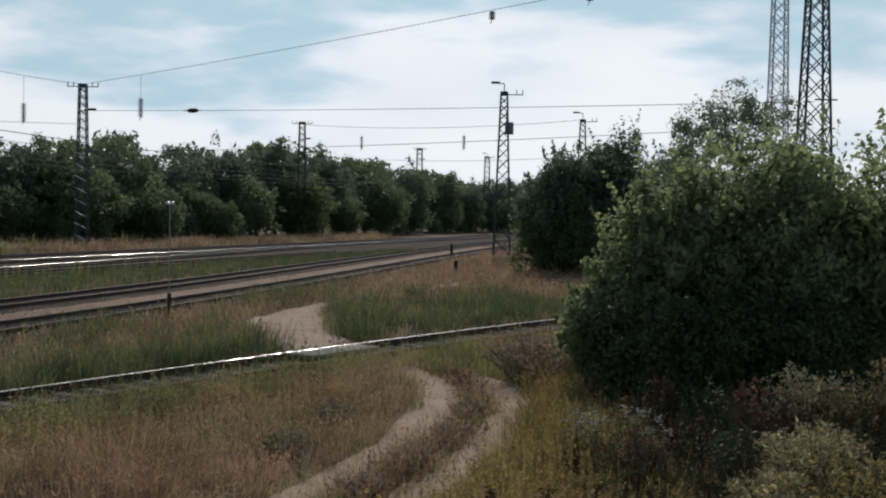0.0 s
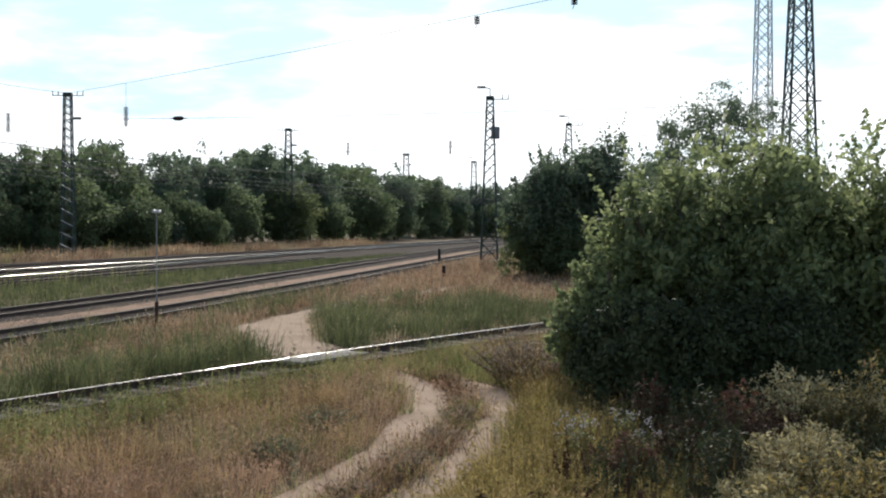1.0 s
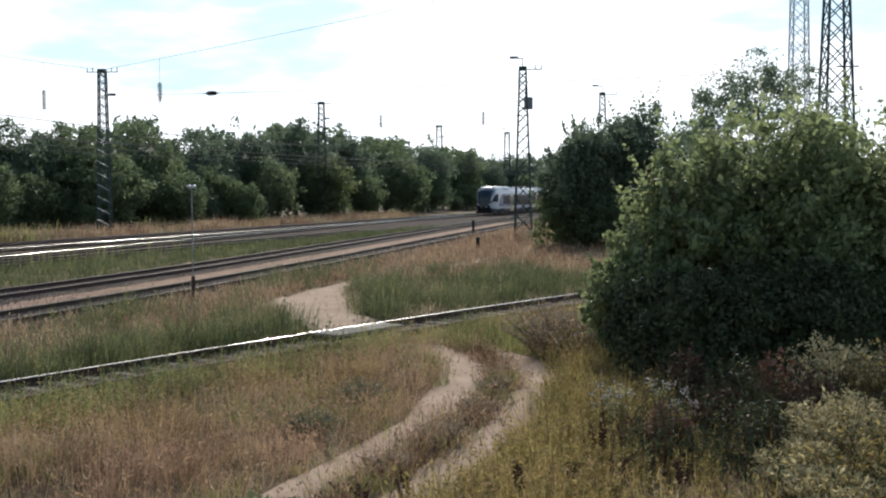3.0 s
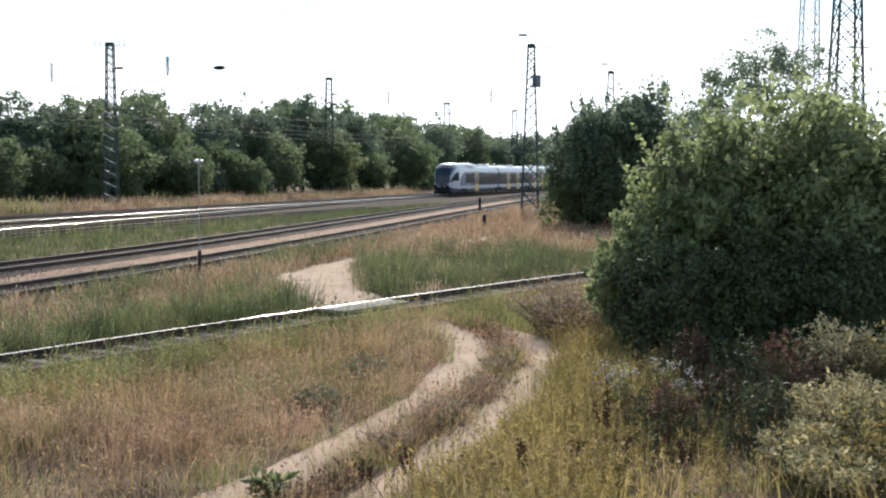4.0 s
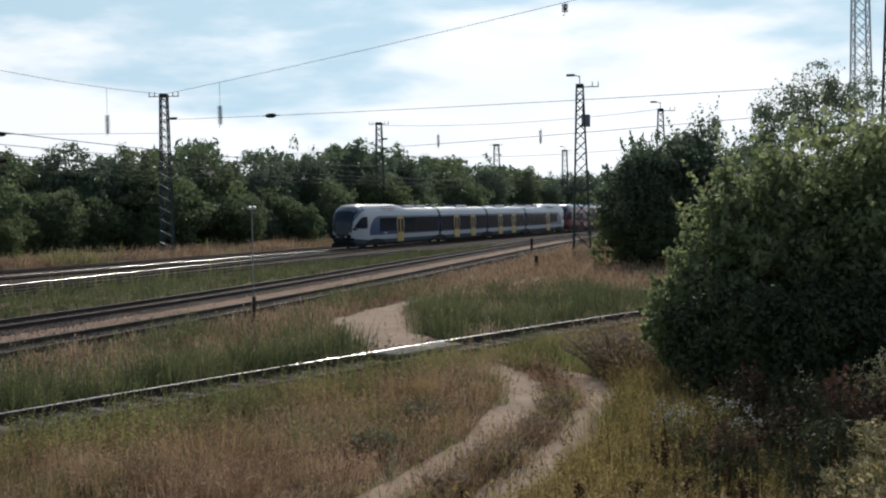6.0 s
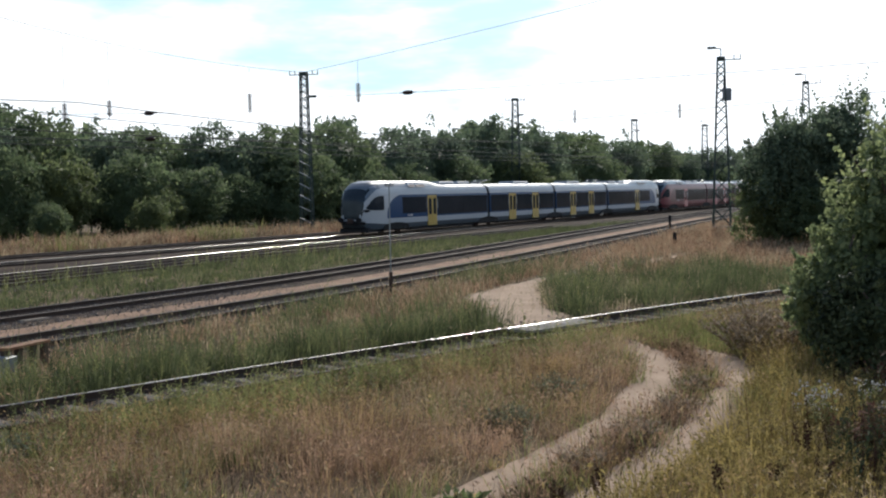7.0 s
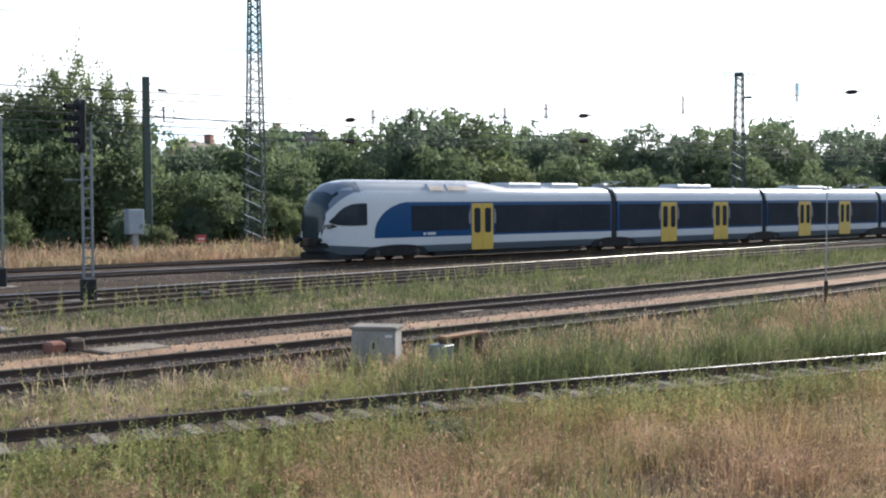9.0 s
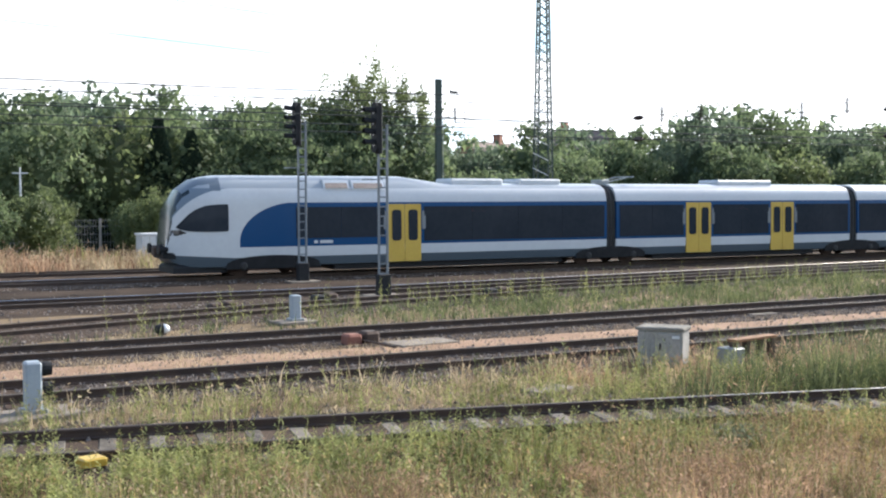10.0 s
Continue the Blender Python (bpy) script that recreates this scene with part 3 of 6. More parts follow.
# ---- trees ----
def crown_mesh(name, seed, rx, ry, rz, clumps, leaves, size, m, lumps=0.3, core=0.7, spread=0.2, shoots=14):
    """Leaves in rounded clumps over an uneven crown that stays within the given radii."""
    rs = np.random.RandomState(seed)
    c = []
    while len(c) < clumps:
        d = rs.normal(size=3)
        d /= np.linalg.norm(d)
        k = 1 - lumps * (0.5 + 0.9 * noise.noise((d[0] * 2.4 + seed, d[1] * 2.4, d[2] * 2.4)))
        rad = min(1.0, k) * (0.62 + 0.28 * rs.rand() ** 0.6)
        c.append((d[0] * rad, d[1] * rad, d[2] * rad))
    c = np.array(c)
    rc = spread * rs.uniform(0.6, 1.25, clumps)
    n = clumps * leaves
    out = rs.normal(size=(n, 3))
    out /= np.linalg.norm(out, axis=1)[:, None]
    out[:, 2] = np.where(rs.rand(n) < 0.6, np.abs(out[:, 2]), out[:, 2])
    base = np.repeat(c, leaves, axis=0) + out * np.repeat(rc, leaves)[:, None] * (rs.rand(n, 1) ** 0.4)
    # leafy shoots that stand out of the crown
    per = 26
    d = rs.normal(size=(shoots, 3))
    d[:, 2] = np.abs(d[:, 2]) * 0.9 - 0.25
    d /= np.linalg.norm(d, axis=1)[:, None]
    tipd = d + np.stack([rs.normal(size=shoots) * 0.25, rs.normal(size=shoots) * 0.25, rs.uniform(0.0, 0.5, shoots)], 1)
    u = np.tile(np.linspace(0, 1, per), shoots)[:, None]
    reach = np.repeat(rs.uniform(0.12, 0.30, shoots), per)[:, None]
    at = np.repeat(d, per, axis=0) * 0.74 + np.repeat(tipd, per, axis=0) * u * reach + rs.normal(size=(shoots * per, 3)) * 0.03 * (1.2 - u)
    so = rs.normal(size=(shoots * per, 3))
    base, out, n = np.concatenate([base, at]), np.concatenate([out, so / np.linalg.norm(so, axis=1)[:, None]]), n + shoots * per
    base *= np.array([rx, ry, rz])
    nor = out + rs.normal(size=(n, 3)) * 0.45
    nor /= np.linalg.norm(nor, axis=1)[:, None]
    t = np.cross(nor, rs.normal(size=(n, 3)))
    t /= np.linalg.norm(t, axis=1)[:, None] + 1e-9
    t[:, 2] -= 0.25
    b = np.cross(nor, t)
    s = (size * rs.uniform(0.6, 1.35, n))[:, None]
    v = np.stack([base - t * s * 0.5, base + b * s * 0.28, base + t * s * 0.5, base - b * s * 0.28], 1).reshape(-1, 3).tolist()
    f = np.arange(4 * n).reshape(n, 4).tolist()
    fit_ = 1.0 / max(0.5, float(np.percentile(np.abs(np.array(v)[:, 2]) / rz, 99.7)))
    v = (np.array(v) * fit_).tolist()
    if core:
        bm = bmesh.new()
        bmesh.ops.create_icosphere(bm, subdivisions=2, radius=1.0)
        o = len(v)
        core *= fit_
        for q in bm.verts:
            k = 1 - lumps * (0.5 + 0.9 * noise.noise((q.co.x * 2.4 + seed, q.co.y * 2.4, q.co.z * 2.4)))
            k = core * min(1.0, k) * (1 + 0.3 * noise.noise(q.co * 6))
            v.append((q.co.x * rx * k, q.co.y * ry * k, q.co.z * rz * k))
        f += [[o + q.index for q in p.verts] for p in bm.faces]
        bm.free()
    me = bpy.data.meshes.new(name)
    me.from_pydata(v, [], f)
    me.materials.append(m)
    me.update()
    return me


def trunk_mb(h, r, top, limbs, seed):
    rs = random.Random(seed)
    mb = MB()
    p, q = Vector((0, 0, -0.1)), r
    n = 5
    spine = [p]
    for i in range(1, n + 1):
        nx = Vector((rs.uniform(-1, 1) * h * 0.03, rs.uniform(-1, 1) * h * 0.03, h * i / n))
        mb.bar(spine[-1], nx, r * (1 - 0.7 * (i - 1) / n), 0, 7, r * (1 - 0.7 * i / n))
        spine.append(nx)
    for i in range(limbs):
        a = spine[rs.randint(2, n - 1)]
        ang = 2 * math.pi * i / limbs + rs.uniform(-0.4, 0.4)
        e = a + Vector((math.cos(ang) * top * 0.7, math.sin(ang) * top * 0.7, h * rs.uniform(0.15, 0.4)))
        mid = (a + e) / 2 + Vector((0, 0, -0.1))
        mb.bar(a, mid, r * 0.4, 0, 5, r * 0.28)
        mb.bar(mid, e, r * 0.28, 0, 5, r * 0.1)
    return mb


VARIANTS = []
for k, (m, lum) in enumerate(((M_LEAF, 0.42), (M_LEAF3, 0.5), (M_LEAF2, 0.45), (M_LEAF, 0.55), (M_LEAF3, 0.42), (M_LEAF, 0.4))):
    VARIANTS.append(crown_mesh("crown", 11 + k, 1.0, 1.0, 1.0, 270, 27, 0.066, m, lum, 0.58, 0.165, 0))


PLAIN = [crown_mesh("crown", 71 + k, 1.0, 1.0, 1.0, 110, 18, 0.11, m, 0.4, 0.58, 0.17, 0) for k, m in enumerate((M_LEAF, M_LEAF3))]


def tree(x, y, h, rx, rz, variant, label="broad dense green tree at the edge of the railway", plain=False):
    t = thing("tree", label, "tree", pose(x, y, 0, 0, 0, random.uniform(0, 360)), "trees along the railway")
    part("trunk", trunk_mb(h * 0.75, 0.02 * h, rx, 5, int(x * 7 + y)), M_BARK, t, smooth=True)
    c = new("crown", PLAIN[variant % 2] if plain else VARIANTS[variant % len(VARIANTS)])
    c.parent = t
    c.matrix_basis = Matrix.Translation((0, 0, h - rz)) @ Matrix.Diagonal((rx, rx * random.uniform(0.85, 1.1), rz, 1))
    return t


SKYLINE = [(70, 4.2), (62.5, 4.7), (58.7, 4.8), (55.3, 4.0), (52.5, 4.4), (50, 4.2), (47, 3.9), (44.8, 3.0), (43, 2.3), (41, 3.0), (39.2, 3.5), (37, 3.1), (35.7, 2.4), (34, 3.4), (31.3, 4.2), (29, 3.4), (27, 3.2), (24.5, 3.0), (23, 2.5), (21.4, 3.1), (19, 2.6), (16.3, 3.6), (14, 2.3), (12, 3.0), (9.1, 3.3), (7, 3.0), (5.1, 2.75), (4, 2.3), (2.9, 2.55), (1.5, 2.2), (0, 1.7), (-1.2, 1.4), (-5, 1.5)]
DEPTH = [(70, 80), (45, 86), (31, 100), (16, 122), (9, 145), (5, 170), (0, 225), (-5, 270)]


def table_at(rows, a):
    rows = sorted(rows)
    return float(np.interp(a, [r[0] for r in rows], [r[1] for r in rows]))


def treeline():
    """Broad crowns whose tops follow the skyline, with a second row filling in behind and lower ones before."""
    rs = random.Random(5)
    az = 69.0
    while az > -5:
        d = table_at(DEPTH, az)
        for row, (dd, drop) in enumerate(((0, 0.0), (9, 0.15), (-5, 1.9))):
            a = az + (0, 1.7, -1.5)[row] * 90 / d + rs.uniform(-0.3, 0.3)
            far = d + dd + rs.uniform(-2, 2)
            h = 3.25 + far * math.tan(radians(max(0.4, table_at(SKYLINE, a) + 0.4 - drop * rs.uniform(0.5, 1.2))))
            x, y = at_azimuth(a, far)
            wide = h * (0.40, 0.42, 0.46)[row] * rs.uniform(0.9, 1.15) + 0.5
            tree(x, y, h, wide, h * rs.uniform(0.49, 0.54), rs.choice(((0, 1, 3, 4, 5, 1), (1, 4, 3), (2, 0, 2, 3, 5))[row]), plain=row == 1)
        az -= 3.1 * 100 / d * rs.uniform(0.8, 1.2)


treeline()
# unseen trees added along the near side, beyond the bushes, to darken train reflections
rs = random.Random(19)
for i in range(18):
    y = 75 + i * 17
    tree(0.055 * y + 15 + rs.uniform(0, 4), y, rs.uniform(8, 11), rs.uniform(4.5, 6), rs.uniform(4, 5), i, plain=True)
# low shrubs in front of the tree line, in uneven groups
rs = random.Random(8)
for i in range(34):
    az = 60 - i * 1.85 + rs.uniform(-1.2, 1.2)
    d = table_at(DEPTH, az) - rs.uniform(7, 12)
    x, y = at_azimuth(az, d)
    h = rs.uniform(1.2, 4.0)
    t = thing("bush", "leafy green shrub in front of taller trees", "bush", pose(x, y, 0, 0, 0, rs.uniform(0, 360)), "shrubs along the railway")
    part("stem", trunk_mb(h * 0.6, 0.05, h * 0.4, 4, i), M_BARK, t)
    c = new("crown", VARIANTS[rs.choice((2, 2, 0, 1, 4, 5))])
    c.parent = t
    c.matrix_basis = Matrix.Translation((0, 0, h * 0.5)) @ Matrix.Diagonal((h * rs.uniform(0.5, 0.8), h * 0.6, h * 0.52, 1))


def big_tree(az, d, h, rx, rz, m, seed, clumps, leaves, size, label, lumps=0.3, spread=0.16, core=0.72, shoots=24):
    x, y = at_azimuth(az, d)
    t = thing("tree", label, "tree", pose(x, y, 0))
    part("trunk", trunk_mb(h * 0.8, 0.13, rx * 0.9, 7, seed), M_BARK, t, smooth=True)
    c = new("crown", crown_mesh("crown", seed, rx, rx, rz, clumps, leaves, size, m, lumps, core, spread, shoots))
    c.parent = t
    c.matrix_basis = Matrix.Translation((0, 0, h - rz))
    return t


W_LABEL, S_LABEL = "large dark walnut-like bush with pointed leaves", "large dark spreading bush over tall weeds"
big_tree(-8.0, 21.5, 2.5, 0.95, 1.35, M_BUSH, 31, 260, 62, 0.10, W_LABEL, 0.5, 0.2, 0.6, 50)
# low bushes, their darker leaf colour stands for shade under the tall ones
big_tree(-10.2, 20.3, 1.9, 1.1, 1.15, M_SHADED_LEAF, 43, 240, 70, 0.075, S_LABEL, 0.5, 0.22)
big_tree(-13.6, 20.6, 2.1, 1.3, 1.25, M_SHADED_LEAF, 44, 260, 70, 0.075, S_LABEL, 0.5, 0.22)
big_tree(-17.2, 20.8, 2.1, 1.3, 1.25, M_SHADED_LEAF, 45, 260, 70, 0.075, S_LABEL, 0.5, 0.22)
big_tree(-10.6, 22.6, 4.25, 1.35, 2.3, M_BUSH, 38, 420, 62, 0.11, W_LABEL, 0.85, 0.18, 0.45, 60)
big_tree(-13.8, 23.3, 4.75, 1.75, 2.65, M_BUSH, 37, 440, 62, 0.11, W_LABEL, 0.85, 0.17, 0.45, 60)
big_tree(-17.6, 23, 4.85, 2.0, 2.65, M_BUSH, 32, 440, 62, 0.11, S_LABEL, 0.85, 0.17, 0.45, 60)
big_tree(-21.8, 23.5, 5.05, 2.2, 2.75, M_BUSH, 33, 380, 62, 0.11, S_LABEL, 0.85, 0.17, 0.45, 60)
big_tree(-13.9, 42, 8.0, 2.9, 3.1, M_LEAF3, 34, 380, 72, 0.085, "tall airy tree rising behind the bushes", 0.4, 0.12, 0.0, 10)
big_tree(-5.9, 66, 7.3, 2.4, 3.9, M_LEAF3, 39, 260, 80, 0.17, "round dark tree standing in dry grass", 0.65, 0.2, 0.66, 40)
big_tree(-8.0, 68, 8.3, 2.9, 4.3, M_LEAF3, 35, 280, 80, 0.17, "round dark tree standing in dry grass", 0.65, 0.2, 0.66, 40)
big_tree(-11.0, 72, 7.4, 3.4, 3.9, M_LEAF3, 36, 260, 80, 0.17, "round dark tree standing in dry grass", 0.65, 0.2, 0.66, 40)
big_tree(47.0, 85, 11.9, 2.5, 4.8, M_LEAF2, 46, 150, 80, 0.16, "tall open-crowned tree with sparse light leaves", 0.6, 0.15, 0.0, 36)
big_tree(48.9, 84, 13.2, 3.2, 6.0, M_LEAF2, 41, 200, 70, 0.15, "tall open-crowned tree with sparse light leaves", 0.6, 0.15, 0.0, 36)
big_tree(50.9, 85, 11.2, 2.4, 5.0, M_LEAF2, 42, 160, 70, 0.15, "tall open-crowned tree with sparse light leaves", 0.6, 0.15, 0.0, 36)


def conifer(az, d, h, r, seed):
    x, y = at_azimuth(az, d)
    t = thing("conifer", "narrow dark green columnar conifer", "tree", pose(x, y, 0), "conifers")
    part("trunk", trunk_mb(h * 0.6, 0.12, 0.3, 3, seed), M_BARK, t)
    rs_ = np.random.RandomState(seed)
    n = 5000
    z = rs_.rand(n) ** 1.3
    a = rs_.rand(n) * 2 * np.pi
    q = r * (1 - z) ** 0.75 * rs_.uniform(0.7, 1.05, n)
    p = np.stack([np.cos(a) * q, np.sin(a) * q, z * h], 1)
    e = rs_.normal(size=(n, 3)) * 0.12
    w = p + np.stack([np.cos(a) * 0.2, np.sin(a) * 0.2, np.full(n, 0.28)], 1)
    v = np.stack([p - e, w, p + e], 1).reshape(-1, 3).tolist()
    f = np.arange(3 * n).reshape(n, 3).tolist()
    o = len(v)
    for i in range(9):
        for j in range(10):
            k = r * 0.8 * (1 - i / 8.01) ** 0.75
            v.append((k * math.cos(j * 0.628), k * math.sin(j * 0.628), h * 0.95 * i / 8))
    f += [[o + i * 10 + j, o + i * 10 + (j + 1) % 10, o + (i + 1) * 10 + (j + 1) % 10, o + (i + 1) * 10 + j] for i in range(8) for j in range(10)]
    me = bpy.data.meshes.new("crown")
    me.from_pydata(v, [], f)
    me.materials.append(M_NEEDLE)
    c = new("crown", me)
    c.parent = t


M_NEEDLE = mat("dark_conifer_needle", (0.014, 0.028, 0.018), (0.03, 0.05, 0.03), 0.5, 3, 0.7, 0, 0, island=True, gloss=0.2)
conifer(58.7, 76, 8.0, 1.5, 51)
conifer(57.2, 76, 7.3, 1.3, 52)
conifer(61.5, 77, 6.0, 1.6, 53)


# ---- train ----
LEN = 71.9
JOINTS = (20.7, 35.95, 51.2)
SEC = [(1.18, 0.35), (1.36, 0.40), (1.40, 0.62), (1.42, 0.75), (1.44, 1.15), (1.44, 1.6), (1.44, 2.2), (1.42, 2.72), (1.40, 2.95), (1.36, 3.10), (1.27, 3.32), (1.12, 3.47), (0.86, 3.58), (0.5, 3.64), (0.0, 3.66)]


TIP = 0.5


def nose_shape(y):
    """Width factor, top height and bottom height at y metres behind the coupler line."""
    y = max(0.0, y - TIP) * 2.6 / (2.6 - TIP) if y < 2.6 else y
    top = np.interp(y, (0, 0.06, 0.25, 0.7, 1.45, 2.0, 2.5, 3.2, 99), (1.15, 1.6, 2.72, 3.36, 3.78, 3.88, 3.93, 3.94, 3.94))
    wid = np.interp(y, (0, 0.06, 0.25, 0.7, 1.4, 2.4, 3.2, 99), (0.48, 0.56, 0.68, 0.82, 0.925, 0.985, 1.0, 1.0))
    bot = np.interp(y, (0, 0.3, 1.2, 99), (0.85, 0.55, 0.35, 0.35))
    return float(wid), float(top), float(bot)


def livery(name, tint_a, tint_b, base_a=(0.47, 0.49, 0.52), base_b=(0.56, 0.58, 0.60)):
    """White body paint with a coloured band that ends in a rounded swoosh at both cabs."""
    m = mat(name, base_a, base_b, 0.4, 6, 0.3, 0, 0)
    nt = m.node_tree
    p = nt.nodes["Principled BSDF"]
    white = p.inputs["Base Color"].links[0].from_socket
    tc = nt.nodes.new("ShaderNodeTexCoord")
    sp = nt.nodes.new("ShaderNodeSeparateXYZ")
    nt.links.new(tc.outputs["Object"], sp.inputs[0])

    def node(op, a, b=0.0, c=0.0):
        n = nt.nodes.new("ShaderNodeMath")
        n.operation = op
        for i, x in enumerate((a, b, c)):
            if isinstance(x, (int, float)):
                n.inputs[i].default_value = x
            else:
                nt.links.new(x, n.inputs[i])
        return n.outputs[0]

    y, z = sp.outputs["Y"], sp.outputs["Z"]
    d = node("SUBTRACT", LEN / 2, node("ABSOLUTE", node("SUBTRACT", y, LEN / 2)))
    ex = node("DIVIDE", node("MINIMUM", node("SUBTRACT", d, 5.6), 0.0), 2.4)
    ez = node("DIVIDE", node("MAXIMUM", node("SUBTRACT", z, 1.35), 0.0), 1.53)
    rr = node("ADD", node("MULTIPLY", ex, ex), node("MULTIPLY", ez, ez))
    band = node("MULTIPLY", node("LESS_THAN", rr, 1.0), node("GREATER_THAN", z, 1.14))
    band = node("MULTIPLY", band, node("LESS_THAN", z, 2.86))
    low = node("LESS_THAN", z, node("MULTIPLY_ADD", node("MINIMUM", d, 3.0), -0.06, 0.92))
    roof = node("GREATER_THAN", z, 3.42)

    def over(base, fac, ca):
        n = nt.nodes.new("ShaderNodeMix")
        n.data_type = "RGBA"
        nt.links.new(fac, n.inputs["Factor"])
        nt.links.new(base, n.inputs["A"])
        if isinstance(ca, tuple):
            n.inputs["B"].default_value = (*ca, 1)
        else:
            nt.links.new(ca, n.inputs["B"])
        return n.outputs["Result"]

    col = over(white, band, tint_a)
    col = over(col, low, tint_b)
    gx = node("DIVIDE", node("MINIMUM", node("SUBTRACT", d, 3.0), 0.0), 2.55)
    gz = node("DIVIDE", node("MAXIMUM", node("SUBTRACT", z, 1.4), 0.0), 2.02)
    hood = node("MULTIPLY", node("GREATER_THAN", node("ADD", node("MULTIPLY", gx, gx), node("MULTIPLY", gz, gz)), 1.0), node("LESS_THAN", d, 6.0))
    hood = node("MULTIPLY", hood, node("GREATER_THAN", z, 1.3))
    col = over(col, hood, (0.15, 0.19, 0.24))
    col = over(col, roof, (0.31, 0.345, 0.385))
    nt.links.new(col, p.inputs["Base Color"])
    p.inputs["Specular IOR Level"].default_value = 0.16
    return m


M_BLUE_LIVERY = livery("white_and_blue_livery", (0.007, 0.055, 0.155), (0.075, 0.095, 0.115))
M_RED_LIVERY = livery("white_and_red_livery", (0.13, 0.03, 0.038), (0.11, 0.03, 0.036), (0.19, 0.05, 0.06), (0.25, 0.08, 0.09))


def car_body(parent, y0, y1, paint, front, back):
    """One shell lofted between two joints; front and back say which ends are cabs."""
    rings = [TIP + q * (2.6 - TIP) / 2.6 for q in (0, 0.06, 0.15, 0.25, 0.45, 0.7, 1.05, 1.45, 2.0, 2.5)] + [3.2, 4.0]
    ys = set(np.linspace(y0 + (4.5 if front else 0), y1 - (4.5 if back else 0), 9).tolist())
    if front:
        ys |= {y0 + q for q in rings}
    if back:
        ys |= {y1 - q for q in rings}
    ys = sorted(ys)
    mb = MB()
    ring = [(x, z) for x, z in SEC] + [(-x, z) for x, z in reversed(SEC[:-1])]
    k = len(ring)
    for y in ys:
        q = 99.0
        if front:
            q = y - y0
        if back:
            q = min(q, y1 - y)
        w, top, bot = nose_shape(q)
        fair = 1.0
        if front:
            fair = float(np.interp(y - y0, (0, 11.4, 12.4), (1, 1, 0)))
        elif back:
            fair = float(np.interp(y1 - y, (0, 11.4, 12.4), (1, 1, 0)))
        else:
            fair = 0.0
        ceil_z = 3.66 + (top - 3.66) * (fair if top > 3.66 else 1.0)
        for x, z in ring:
            lift = z
            if z > 3.4 or ceil_z < 3.66:
                lift = bot + (z - 0.35) * (ceil_z - bot) / 3.31 if ceil_z < 3.66 else z + (ceil_z - 3.66) * min(1.0, max(0.0, (z - 3.4) / 0.15))
            lift = max(lift, bot)
            mb.v.append((x * w, y, lift))
    for i in range(len(ys) - 1):
        for j in range(k):
            mb.f.append((i * k + j, (i + 1) * k + j, (i + 1) * k + (j + 1) % k, i * k + (j + 1) % k))
            cx, cy, cz = (sum(mb.v[q][e] for q in mb.f[-1]) / 4 for e in range(3))
            q = min(cy - y0 if front else 99, y1 - cy if back else 99) - TIP
            glass = q < 1.9 and abs(cx) < 1.28 * (0.70 + 0.13 * q) and 1.3 < cz < 3.8
            mb.m.append(1 if glass and cz < 3.25 else 2 if glass else 0)
    mb.f += [tuple(range(k)), tuple(reversed(range((len(ys) - 1) * k, len(ys) * k)))]
    mb.m += [0, 0]
    ob = part("body", mb, [paint, M_SCREEN, M_HOOD], parent, "painted car body", smooth=True)
    ob.data.set_sharp_from_angle(angle=radians(38))
    return ob


M_HOOD = mat("dark_hood_paint", (0.10, 0.13, 0.165), (0.15, 0.185, 0.225), 0.6, 8, 0.4, 0, 0, gloss=0.3)
M_SCREEN = mat("windscreen_glass", (0.014, 0.022, 0.03), (0.03, 0.042, 0.052), 0.8, 6, 0.15, 0, 0, gloss=0.4)


def side_panel(parent, name, y0, y1, z0, z1, m, label="", x=1.446, r=0.12, both=True, lean=True):
    """A thin rounded panel on the flank of a car."""
    for sgn in ((1, -1) if both else (1,)):
        mb = MB()
        pts = []
        for cy, cz, a0 in ((y1 - r, z1 - r, 0), (y0 + r, z1 - r, 90), (y0 + r, z0 + r, 180), (y1 - r, z0 + r, 270)):
            for i in range(4):
                a = radians(a0 + 30 * i)
                pts.append((cy + r * math.cos(a), cz + r * math.sin(a)))

        def xx(z):
            return x - (max(0.0, z - 2.2) * 0.042 if lean else 0)

        n = len(pts)
        v = [(sgn * (xx(z) + 0.012), yy, z) for yy, z in pts] + [(sgn * (xx(z) - 0.05), yy, z) for yy, z in pts]
        f = [tuple(range(n)) if sgn > 0 else tuple(reversed(range(n)))]
        f += [(i, n + i, n + (i + 1) % n, (i + 1) % n) if sgn > 0 else (i, (i + 1) % n, n + (i + 1) % n, n + i) for i in range(n)]
        mb.add(v, f)
        ob = part(name, mb, m, parent, label)
    return ob


